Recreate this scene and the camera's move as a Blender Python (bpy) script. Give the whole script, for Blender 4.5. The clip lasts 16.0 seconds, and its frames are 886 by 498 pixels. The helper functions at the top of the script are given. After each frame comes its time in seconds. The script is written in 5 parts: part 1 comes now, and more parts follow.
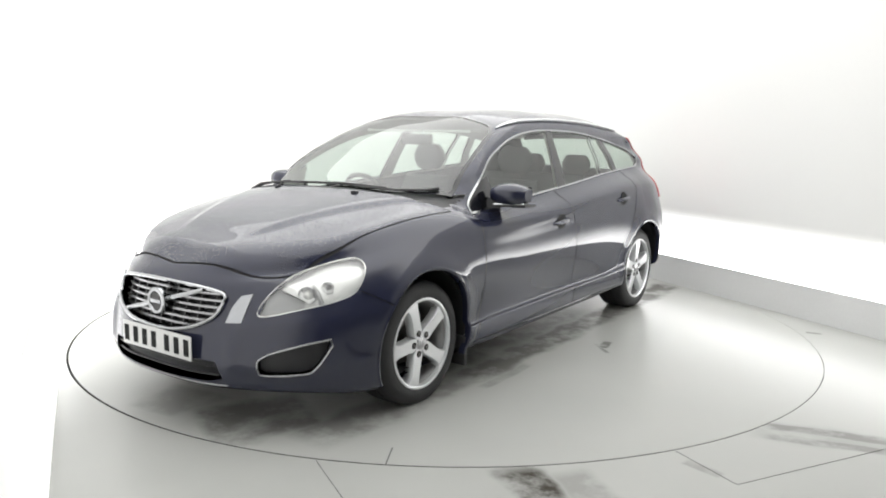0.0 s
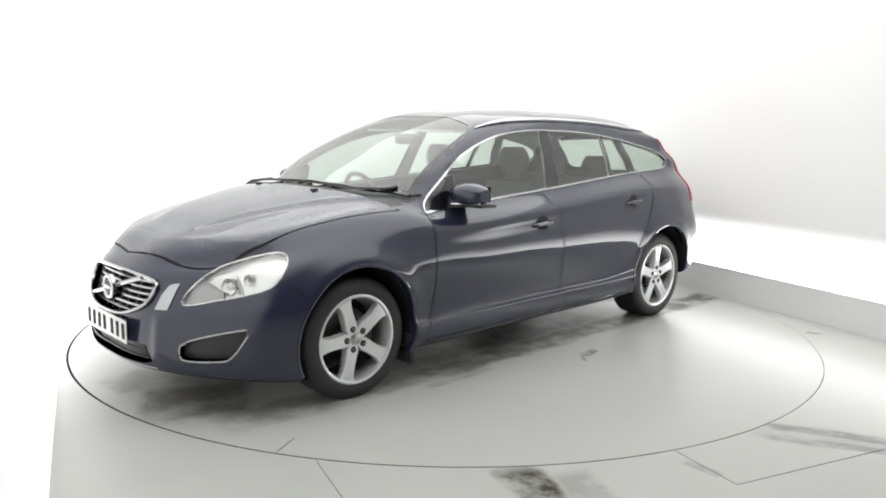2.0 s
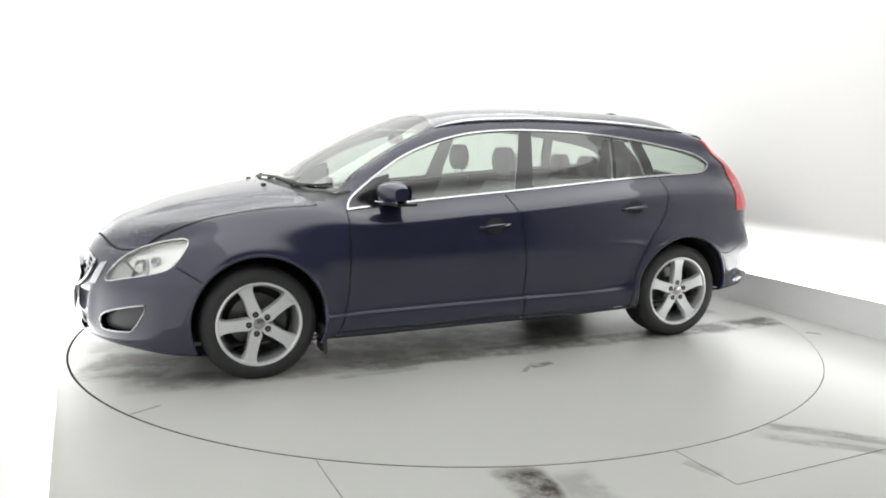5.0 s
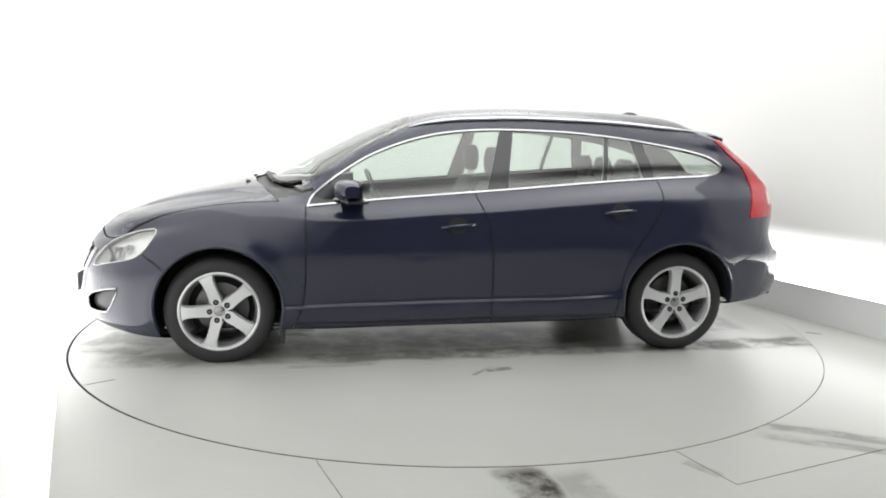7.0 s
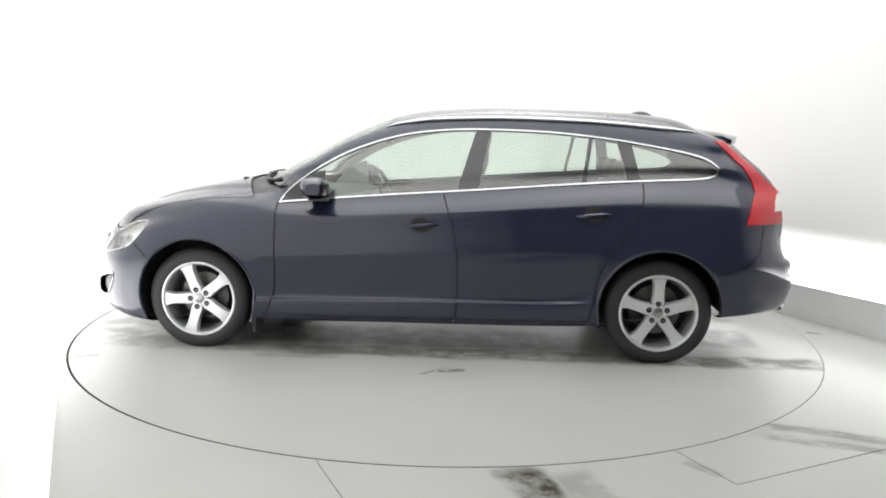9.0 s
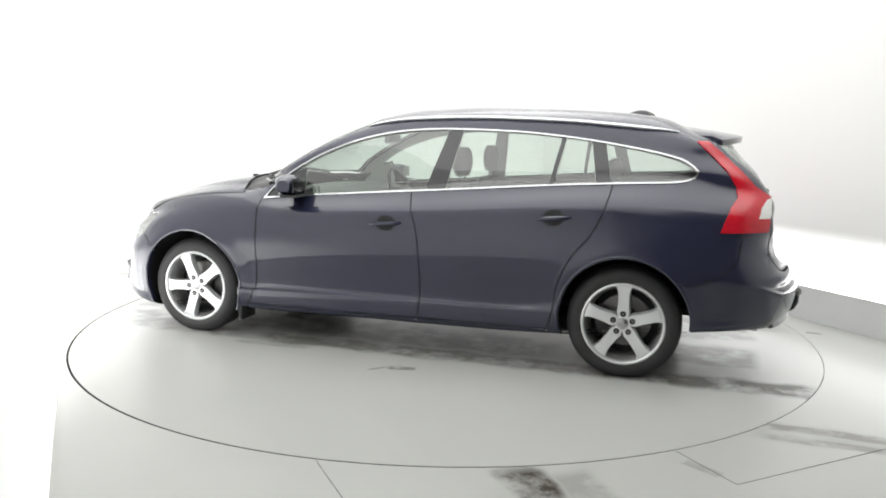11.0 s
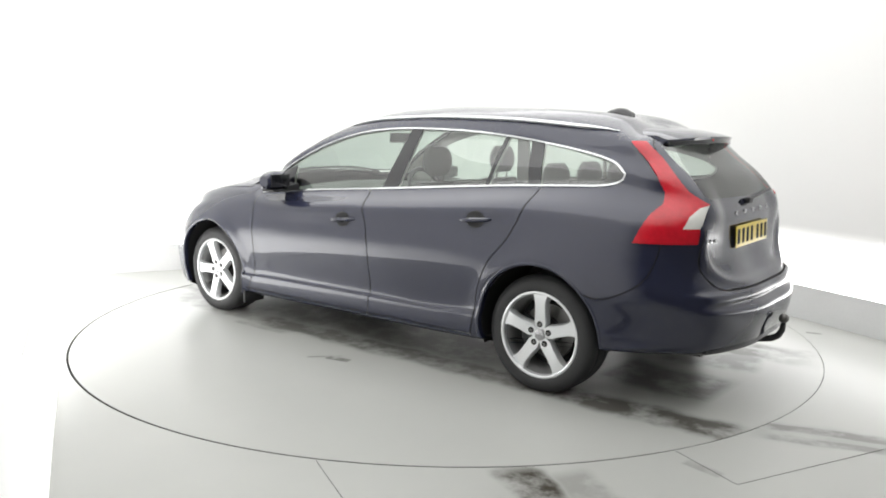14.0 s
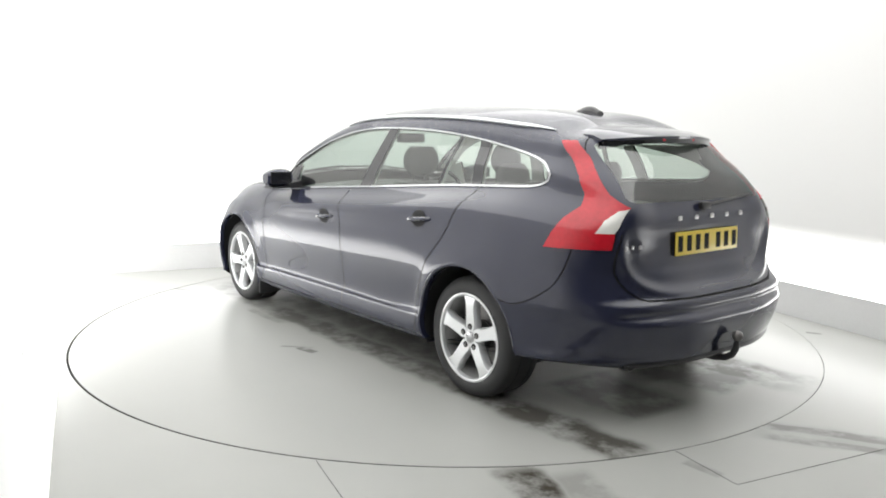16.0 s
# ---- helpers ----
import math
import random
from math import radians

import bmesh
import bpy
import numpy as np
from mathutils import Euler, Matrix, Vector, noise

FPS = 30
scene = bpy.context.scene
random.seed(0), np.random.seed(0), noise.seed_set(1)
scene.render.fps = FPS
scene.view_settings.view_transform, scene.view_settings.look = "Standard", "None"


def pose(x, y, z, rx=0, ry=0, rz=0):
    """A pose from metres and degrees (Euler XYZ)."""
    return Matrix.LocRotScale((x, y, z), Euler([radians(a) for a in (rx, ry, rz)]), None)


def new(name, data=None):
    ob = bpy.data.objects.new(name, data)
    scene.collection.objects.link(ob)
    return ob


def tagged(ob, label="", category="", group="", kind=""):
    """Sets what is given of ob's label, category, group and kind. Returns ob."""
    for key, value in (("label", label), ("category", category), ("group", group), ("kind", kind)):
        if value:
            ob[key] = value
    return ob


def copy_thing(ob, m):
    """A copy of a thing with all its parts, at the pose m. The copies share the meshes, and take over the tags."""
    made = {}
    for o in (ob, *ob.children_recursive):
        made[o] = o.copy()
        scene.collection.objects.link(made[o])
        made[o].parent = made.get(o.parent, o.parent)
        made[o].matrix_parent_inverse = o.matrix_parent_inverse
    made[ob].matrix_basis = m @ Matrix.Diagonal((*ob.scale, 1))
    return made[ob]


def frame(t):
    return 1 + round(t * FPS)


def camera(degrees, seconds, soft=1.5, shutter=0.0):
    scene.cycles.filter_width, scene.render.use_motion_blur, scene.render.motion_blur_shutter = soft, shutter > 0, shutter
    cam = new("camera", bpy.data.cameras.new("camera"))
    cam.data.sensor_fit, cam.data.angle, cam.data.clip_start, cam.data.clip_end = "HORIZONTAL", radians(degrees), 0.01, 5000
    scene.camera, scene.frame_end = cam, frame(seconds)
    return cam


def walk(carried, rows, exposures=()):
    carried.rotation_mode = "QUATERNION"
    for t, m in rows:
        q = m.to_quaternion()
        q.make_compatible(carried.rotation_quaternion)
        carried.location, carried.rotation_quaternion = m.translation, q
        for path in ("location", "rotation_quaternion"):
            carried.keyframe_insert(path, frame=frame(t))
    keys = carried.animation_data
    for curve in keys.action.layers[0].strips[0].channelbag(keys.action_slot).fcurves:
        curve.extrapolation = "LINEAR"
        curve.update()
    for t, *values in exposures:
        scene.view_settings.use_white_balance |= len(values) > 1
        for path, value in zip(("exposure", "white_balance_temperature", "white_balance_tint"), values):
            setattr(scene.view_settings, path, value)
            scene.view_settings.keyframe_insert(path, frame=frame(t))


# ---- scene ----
from mathutils.bvhtree import BVHTree

# The camera stands still on a low stand by the booth wall.
cam = camera(59.79, 16.0, soft=1.9)
EYE = (0.0, -5.417, 1.355)
CAM_POSE = Matrix(((0.9998, -0.0166, 0.0054, EYE[0]), (0.0079, 0.1532, -0.9882, EYE[1]),
                   (0.0156, 0.9881, 0.1533, EYE[2]), (0, 0, 0, 1)))
walk(cam, [(0.0, CAM_POSE), (16.0, CAM_POSE)])

# heading of the car on the turntable, seconds and degrees
HEADING = [(0.0, 234.6), (0.5, 232.9), (1.0, 230.1), (1.5, 226.8), (2.0, 223.4), (2.5, 220.0), (3.0, 216.5), (3.5, 213.2),
           (4.0, 209.7), (5.2, 201.5), (6.5, 192.8), (7.0, 189.4), (7.5, 186.0), (8.0, 182.5), (8.5, 179.4), (9.0, 176.1),
           (10.2, 167.9), (11.5, 158.9), (12.0, 155.5), (12.5, 152.2), (13.0, 148.9), (13.5, 145.5), (14.0, 142.1),
           (14.5, 138.9), (15.0, 135.5), (15.5, 132.1), (16.0, 128.6)]
OFFSET = (0.076, 0.034)      # the car's middle on the turntable
ROOM_TURN = 25.5             # the booth is turned to the camera's axis

# ---- light ----
world = bpy.data.worlds.new("world")
scene.world = world
world.use_nodes = True
world.node_tree.nodes["Background"].inputs[0].default_value = (1, 1, 1, 1)
world.node_tree.nodes["Background"].inputs[1].default_value = 0.05
scene.view_settings.exposure = 0.0


def room(a, b, z=0.0):
    """A place in the booth: a across it, b towards its back."""
    c, s = math.cos(radians(ROOM_TURN)), math.sin(radians(ROOM_TURN))
    return Vector((a * c - b * s, a * s + b * c, z))


# ---- materials ----
def material(name, base, rough=0.5, metal=0.0, coat=0.0, vary=0.06, scale=6.0, fine=60.0, bump=0.0, rough_vary=0.06, spec=0.5):
    """A surface with variation at two scales, in metres of the object."""
    m = bpy.data.materials.new(name)
    m.use_nodes = True
    n, l = m.node_tree.nodes, m.node_tree.links
    p = n["Principled BSDF"]
    p.inputs["Metallic"].default_value = metal
    p.inputs["Coat Weight"].default_value = coat
    p.inputs["Coat Roughness"].default_value = 0.03
    p.inputs["Specular IOR Level"].default_value = spec
    tc = n.new("ShaderNodeTexCoord")
    a, b = n.new("ShaderNodeTexNoise"), n.new("ShaderNodeTexNoise")
    a.inputs["Scale"].default_value, b.inputs["Scale"].default_value = scale, fine
    a.inputs["Detail"].default_value = b.inputs["Detail"].default_value = 5
    for t in (a, b):
        l.new(tc.outputs["Object"], t.inputs["Vector"])
    mix = n.new("ShaderNodeMath")
    mix.operation = "ADD"
    l.new(a.outputs[0], mix.inputs[0])
    l.new(b.outputs[0], mix.inputs[1])
    ramp = n.new("ShaderNodeMapRange")
    ramp.inputs[1].default_value, ramp.inputs[2].default_value = 0.45, 1.55
    ramp.inputs[3].default_value, ramp.inputs[4].default_value = 1 - vary, 1 + vary
    l.new(mix.outputs[0], ramp.inputs[0])
    col = n.new("ShaderNodeVectorMath")
    col.operation = "SCALE"
    col.inputs[0].default_value = base
    l.new(ramp.outputs[0], col.inputs["Scale"])
    l.new(col.outputs[0], p.inputs["Base Color"])
    rr = n.new("ShaderNodeMapRange")
    rr.inputs[1].default_value, rr.inputs[2].default_value = 0.45, 1.55
    rr.inputs[3].default_value, rr.inputs[4].default_value = max(0.01, rough - rough_vary), rough + rough_vary
    l.new(mix.outputs[0], rr.inputs[0])
    l.new(rr.outputs[0], p.inputs["Roughness"])
    if bump:
        bp = n.new("ShaderNodeBump")
        bp.inputs["Strength"].default_value, bp.inputs["Distance"].default_value = bump, 0.004
        l.new(b.outputs[0], bp.inputs["Height"])
        l.new(bp.outputs[0], p.inputs["Normal"])
    return m


def glass_material(name, tint, rough=0.0, gloss=0.10):
    """A thin pane: tinted and clear, with a glossy film that grows towards grazing angles."""
    m = bpy.data.materials.new(name)
    m.use_nodes = True
    n, l = m.node_tree.nodes, m.node_tree.links
    n.remove(n["Principled BSDF"])
    t, g, f, x = (n.new("ShaderNodeBsdfTransparent"), n.new("ShaderNodeBsdfGlossy"), n.new("ShaderNodeLayerWeight"), n.new("ShaderNodeMixShader"))
    power, grow = n.new("ShaderNodeMath"), n.new("ShaderNodeMath")
    power.operation, grow.operation = "POWER", "MULTIPLY_ADD"
    power.inputs[1].default_value = 5.0
    grow.inputs[1].default_value, grow.inputs[2].default_value = 1 - gloss, gloss
    t.inputs[0].default_value = (*tint, 1)
    g.inputs["Roughness"].default_value = rough
    f.inputs["Blend"].default_value = 0.5
    l.new(f.outputs["Facing"], power.inputs[0])
    l.new(power.outputs[0], grow.inputs[0])
    l.new(grow.outputs[0], x.inputs[0])
    l.new(t.outputs[0], x.inputs[1])
    l.new(g.outputs[0], x.inputs[2])
    l.new(x.outputs[0], n["Material Output"].inputs["Surface"])
    return m


PAINT = material("dark_blue_metallic_paint", (0.0138, 0.0162, 0.0375), 0.5, 0.1, 1.0, 0.12, 2.0, 900.0, 0.0, 0.04, 0.08)
PAINT.node_tree.nodes["Principled BSDF"].inputs["Coat IOR"].default_value = 1.62


def water_beads(m, scale, strength):
    """Drops of water standing on a surface, in loose patches."""
    n, l = m.node_tree.nodes, m.node_tree.links
    p = n["Principled BSDF"]
    tc, cell, drop = n.new("ShaderNodeTexCoord"), n.new("ShaderNodeTexVoronoi"), n.new("ShaderNodeMapRange")
    cloud, cover, height, bump = n.new("ShaderNodeTexNoise"), n.new("ShaderNodeMapRange"), n.new("ShaderNodeMath"), n.new("ShaderNodeBump")
    cell.inputs["Scale"].default_value, cloud.inputs["Scale"].default_value = scale, 4.0
    cloud.inputs["Detail"].default_value = 4
    for q, v in ((drop, (0.05, 0.38, 1.0, 0.0)), (cover, (0.40, 0.62, 0.15, 1.0))):
        for k in range(4):
            q.inputs[k + 1].default_value = v[k]
    drop.interpolation_type = "SMOOTHSTEP"
    height.operation = "MULTIPLY"
    bump.inputs["Strength"].default_value, bump.inputs["Distance"].default_value = strength, 0.004
    for t in (cell, cloud):
        l.new(tc.outputs["Object"], t.inputs["Vector"])
    l.new(cell.outputs["Distance"], drop.inputs[0])
    l.new(cloud.outputs[0], cover.inputs[0])
    l.new(drop.outputs[0], height.inputs[0])
    l.new(cover.outputs[0], height.inputs[1])
    l.new(height.outputs[0], bump.inputs["Height"])
    l.new(bump.outputs[0], p.inputs["Normal"])
    l.new(bump.outputs[0], p.inputs["Coat Normal"])
    return m


WET_PAINT = material("wet_dark_blue_metallic_paint", (0.0138, 0.0162, 0.0375), 0.5, 0.1, 1.0, 0.12, 2.0, 900.0, 0.0, 0.04, 0.08)
WET_PAINT.node_tree.nodes["Principled BSDF"].inputs["Coat IOR"].default_value = 1.62
water_beads(WET_PAINT, 85.0, 0.55)
RUBBER = material("black_rubber", (0.022, 0.022, 0.023), 0.62, 0, 0, 0.2, 9, 120, 0.2)
PLASTIC = material("black_plastic", (0.014, 0.014, 0.016), 0.42, 0, 0, 0.15, 12, 200, 0.1)
GLOSS_BLACK = material("gloss_black_trim", (0.010, 0.010, 0.013), 0.12, 0, 0.5, 0.1, 8, 150)
CHROME = material("bright_chrome", (0.47, 0.48, 0.49), 0.10, 1.0, 0, 0.03, 8, 100, 0, 0.03)
SATIN = material("satin_aluminium", (0.42, 0.42, 0.43), 0.28, 1.0, 0, 0.04, 8, 200, 0, 0.05)
ALLOY = material("silver_alloy_paint", (0.70, 0.71, 0.72), 0.33, 0.55, 0.4, 0.05, 9, 200, 0, 0.05)
DARK_ALLOY = material("dusty_dark_metal", (0.09, 0.09, 0.09), 0.5, 0.6, 0, 0.2, 10, 90, 0.1)
# The rim barrel is coloured darker than the alloy lip.
BARREL = material("dark_grey_rim_barrel", (0.26, 0.26, 0.26), 0.42, 0.5, 0, 0.15, 10, 90, 0.05)
STEEL = material("worn_brake_steel", (0.17, 0.165, 0.16), 0.42, 0.9, 0, 0.15, 14, 160, 0.1)
UNDER = material("dark_underbody", (0.016, 0.016, 0.017), 0.8, 0, 0, 0.2, 6, 60, 0.2)
LINING = material("grey_cabin_lining", (0.56, 0.56, 0.53), 0.85, 0, 0, 0.08, 6, 300, 0.1)
SEAT = material("charcoal_seat_fabric", (0.11, 0.11, 0.112), 0.8, 0, 0, 0.15, 8, 260, 0.25)
DASH = material("charcoal_dashboard_vinyl", (0.11, 0.11, 0.108), 0.6, 0, 0, 0.1, 8, 260, 0.2)
RED = material("red_lamp_lens", (0.48, 0.006, 0.018), 0.14, 0, 0.4, 0.22, 9, 45)
CLEAR_LAMP = material("pale_lamp_lens", (0.72, 0.72, 0.68), 0.16, 0.2, 0.6, 0.08, 18, 80)
REFLECTOR = material("bright_lamp_reflector", (0.84, 0.84, 0.82), 0.22, 0.45, 0, 0.06, 14, 90)
PLATE_WHITE = material("white_plate", (0.62, 0.62, 0.61), 0.35, 0, 0.2, 0.03, 10, 90)
PLATE_YELLOW = material("yellow_plate", (0.74, 0.56, 0.06), 0.35, 0, 0.2, 0.03, 10, 90)
DAY_LAMP = material("pale_daytime_lamp", (0.44, 0.45, 0.47), 0.18, 0.3, 0.5, 0.08, 18, 80)
LAMP_GREY = material("grey_lamp_bezel", (0.30, 0.30, 0.30), 0.3, 0.3, 0.2, 0.1, 14, 90)
INK = material("black_plate_ink", (0.012, 0.012, 0.012), 0.6, spec=0.1)
SIDE_GLASS = glass_material("tinted_side_glass", (0.70, 0.77, 0.72), 0.0, 0.14)
SCREEN_GLASS = glass_material("green_screen_glass", (0.66, 0.74, 0.69), 0.0, 0.15)
LAMP_GLASS = glass_material("clear_lamp_cover", (0.92, 0.93, 0.93), 0.0, 0.16)
WALL = material("white_booth_paint", (0.70, 0.70, 0.69), 0.75, 0, 0, 0.012, 0.5, 40, 0.04)


def add_glow(m, strip, face, strip_ends, ends=(-2.6, -4.8)):
    """Glow put into a panel's emission: a bright strip low down over an even face, each fading towards the booth's
    front between two places along it.
    """
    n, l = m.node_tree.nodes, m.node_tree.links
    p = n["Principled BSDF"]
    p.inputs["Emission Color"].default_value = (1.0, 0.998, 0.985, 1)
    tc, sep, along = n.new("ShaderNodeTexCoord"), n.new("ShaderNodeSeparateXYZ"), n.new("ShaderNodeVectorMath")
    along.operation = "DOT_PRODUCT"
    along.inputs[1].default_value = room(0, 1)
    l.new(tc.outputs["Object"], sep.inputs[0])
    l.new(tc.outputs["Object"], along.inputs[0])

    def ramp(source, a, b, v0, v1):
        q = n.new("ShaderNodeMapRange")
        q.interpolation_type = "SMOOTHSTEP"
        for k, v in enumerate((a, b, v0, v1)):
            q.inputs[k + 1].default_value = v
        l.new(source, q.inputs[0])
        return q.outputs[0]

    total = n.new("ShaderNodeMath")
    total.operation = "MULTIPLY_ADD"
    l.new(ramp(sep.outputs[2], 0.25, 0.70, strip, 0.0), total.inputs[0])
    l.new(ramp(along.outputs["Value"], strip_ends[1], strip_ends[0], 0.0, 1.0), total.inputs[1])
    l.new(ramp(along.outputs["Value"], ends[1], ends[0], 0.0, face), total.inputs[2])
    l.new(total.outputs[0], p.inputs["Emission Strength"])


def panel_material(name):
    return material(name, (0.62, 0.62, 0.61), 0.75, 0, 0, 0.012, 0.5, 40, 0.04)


# Wall and ceiling brightness is added as emission; the ceiling is out of view.
BACK_GLOW_WALL, LEFT_GLOW_WALL = panel_material("glowing_white_back_wall"), panel_material("glowing_white_left_wall")
RIGHT_GLOW_WALL, GLOW_CEILING = panel_material("glowing_white_right_wall"), panel_material("glowing_white_ceiling")
add_glow(BACK_GLOW_WALL, 5.5, 0.42, (-2.6, -4.8))
add_glow(LEFT_GLOW_WALL, 4.4, 0.66, (0.9, -1.4))
add_glow(RIGHT_GLOW_WALL, 5.6, 0.19, (-2.0, -4.4))
add_glow(GLOW_CEILING, 0.0, 2.06, (-2.6, -4.8))
JOINT = material("grey_floor_joint", (0.13, 0.13, 0.125), 0.7)
DARK_WALL = material("unseen_dark_grey_wall", (0.10, 0.10, 0.10), 0.85, 0, 0, 0.1, 2.0, 40, 0.1)
BAND = material("grey_painted_skirting", (0.70, 0.70, 0.70), 0.55, 0, 0, 0.04, 1.5, 50, 0.05)


def floor_material(name, streaks, base):
    """Pale grey floor paint with tyre marks and other dark streaks along straight lines (x0, y0, x1, y1, width,
    strength) and scuffs.
    """
    m = material(name, base, 0.30, 0, 0, 0.05, 0.9, 2.5, 0.0, 0.03, 0.30)
    n, l = m.node_tree.nodes, m.node_tree.links
    p = n["Principled BSDF"]
    col = p.inputs["Base Color"].links[0].from_socket
    tc = n.new("ShaderNodeTexCoord")
    warp = n.new("ShaderNodeTexNoise")
    warp.inputs["Scale"].default_value, warp.inputs["Detail"].default_value = 3.2, 6
    l.new(tc.outputs["Object"], warp.inputs["Vector"])
    total = None

    def op(kind, a, b):
        q = n.new("ShaderNodeMath")
        q.operation = kind
        for i, v in enumerate((a, b)):
            if isinstance(v, (int, float)):
                q.inputs[i].default_value = v
            else:
                l.new(v, q.inputs[i])
        return q.outputs[0]

    for x0, y0, x1, y1, width, strength in streaks:
        ln = math.hypot(x1 - x0, y1 - y0)
        mp = n.new("ShaderNodeMapping")
        mp.vector_type = "TEXTURE"
        mp.inputs["Location"].default_value = ((x0 + x1) / 2, (y0 + y1) / 2, 0)
        mp.inputs["Rotation"].default_value = (0, 0, math.atan2(y1 - y0, x1 - x0))
        l.new(tc.outputs["Object"], mp.inputs["Vector"])
        sep = n.new("ShaderNodeSeparateXYZ")
        l.new(mp.outputs[0], sep.inputs[0])
        wob = op("MULTIPLY", op("SUBTRACT", warp.outputs[0], 0.5), width * 1.6)
        across = op("DIVIDE", op("ABSOLUTE", op("ADD", sep.outputs[1], wob), 0), width)
        along = op("DIVIDE", op("ABSOLUTE", sep.outputs[0], 0), ln / 2)
        r = n.new("ShaderNodeMapRange")
        r.interpolation_type = "SMOOTHSTEP"
        r.inputs[1].default_value, r.inputs[2].default_value = 0.66, 0.30
        l.new(op("MULTIPLY", across, 0.5), r.inputs[0])
        e = n.new("ShaderNodeMapRange")
        e.inputs[1].default_value, e.inputs[2].default_value = 1.0, 0.8
        l.new(along, e.inputs[0])
        patch = n.new("ShaderNodeTexNoise")
        patch.inputs["Scale"].default_value, patch.inputs["Detail"].default_value, patch.inputs["Roughness"].default_value = 5.0, 8, 0.65
        l.new(tc.outputs["Object"], patch.inputs["Vector"])
        pr = n.new("ShaderNodeMapRange")
        pr.inputs[1].default_value, pr.inputs[2].default_value = 0.30, 0.54
        l.new(patch.outputs[0], pr.inputs[0])
        one = op("MULTIPLY", op("MULTIPLY", op("MULTIPLY", r.outputs[0], e.outputs[0]), pr.outputs[0]), strength)
        total = one if total is None else op("MAXIMUM", total, one)
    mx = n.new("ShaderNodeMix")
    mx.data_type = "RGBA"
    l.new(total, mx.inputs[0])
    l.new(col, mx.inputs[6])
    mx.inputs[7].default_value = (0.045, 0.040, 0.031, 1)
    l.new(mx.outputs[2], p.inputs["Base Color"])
    l.new(op("MULTIPLY", op("SUBTRACT", 1.0, op("MULTIPLY", total, 0.85)), 0.30), p.inputs["Specular IOR Level"])
    return m


FLOOR = floor_material("pale_grey_floor_paint",
                       [(0.27, -2.42, 0.66, -3.4, 0.095, 1.0), (0.48, -2.46, 0.80, -3.2, 0.09, 0.35), (1.45, -1.93, 2.3, -2.20, 0.05, 0.55),
                        (1.42, -2.06, 2.3, -2.36, 0.045, 0.50), (1.4, -1.98, 2.3, -2.28, 0.13, 0.22), (1.0, -2.36, 1.12, -2.50, 0.03, 0.35),
                        (2.50, -0.19, 2.60, -0.23, 0.018, 0.8)], (0.38, 0.385, 0.367))
# Tyre tracks down both sides, and dark patches under and around the car.
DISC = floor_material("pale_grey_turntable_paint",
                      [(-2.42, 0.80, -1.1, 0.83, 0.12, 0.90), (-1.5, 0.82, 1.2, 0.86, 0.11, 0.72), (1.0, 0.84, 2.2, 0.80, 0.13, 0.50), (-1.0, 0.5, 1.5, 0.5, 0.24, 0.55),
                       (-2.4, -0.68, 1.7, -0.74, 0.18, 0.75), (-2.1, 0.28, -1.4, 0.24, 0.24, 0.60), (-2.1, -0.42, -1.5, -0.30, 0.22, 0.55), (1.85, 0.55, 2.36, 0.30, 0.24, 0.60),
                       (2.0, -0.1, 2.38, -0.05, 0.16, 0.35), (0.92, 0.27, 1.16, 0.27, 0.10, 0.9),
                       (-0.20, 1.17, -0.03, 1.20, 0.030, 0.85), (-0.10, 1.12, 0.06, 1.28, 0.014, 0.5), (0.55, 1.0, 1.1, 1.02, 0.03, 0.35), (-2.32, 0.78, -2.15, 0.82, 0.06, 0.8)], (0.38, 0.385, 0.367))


# ---- mesh tools ----
def part(name, bm, mat, parent, label="", smooth=True):
    me = bpy.data.meshes.new(name)
    bm.to_mesh(me)
    bm.free()
    if smooth:
        me.shade_smooth()
        me.set_sharp_from_angle(angle=radians(38))
    me.materials.append(mat)
    ob = new(name, me)
    ob.parent = parent
    if label:
        ob["label"] = label
    return ob


def thing(name, label, category, group="", kind=""):
    return tagged(new(name), label, category, group, kind)


def box_bm(sx, sy, sz, at=(0, 0, 0), bevel=0.0, segments=2):
    bm = bmesh.new()
    bmesh.ops.create_cube(bm, size=1, matrix=Matrix.Translation(at) @ Matrix.Diagonal((sx, sy, sz, 1)))
    if bevel:
        bmesh.ops.bevel(bm, geom=bm.edges[:], offset=bevel, segments=segments, profile=0.6, affect="EDGES")
    return bm


def lathe(profile, axis="y", steps=48):
    """A turned form: profile of (radius, along the axis)."""
    bm = bmesh.new()
    rings = []
    for r, h in profile:
        ring = []
        for i in range(steps):
            a = 2 * math.pi * i / steps
            c, s = r * math.cos(a), r * math.sin(a)
            ring.append(bm.verts.new((c, h, s) if axis == "y" else (c, s, h)))
        rings.append(ring)
    for p, q in zip(rings, rings[1:]):
        for i in range(steps):
            j = (i + 1) % steps
            bm.faces.new((p[i], p[j], q[j], q[i]))
    bmesh.ops.remove_doubles(bm, verts=bm.verts, dist=1e-5)
    bmesh.ops.recalc_face_normals(bm, faces=bm.faces)
    return bm


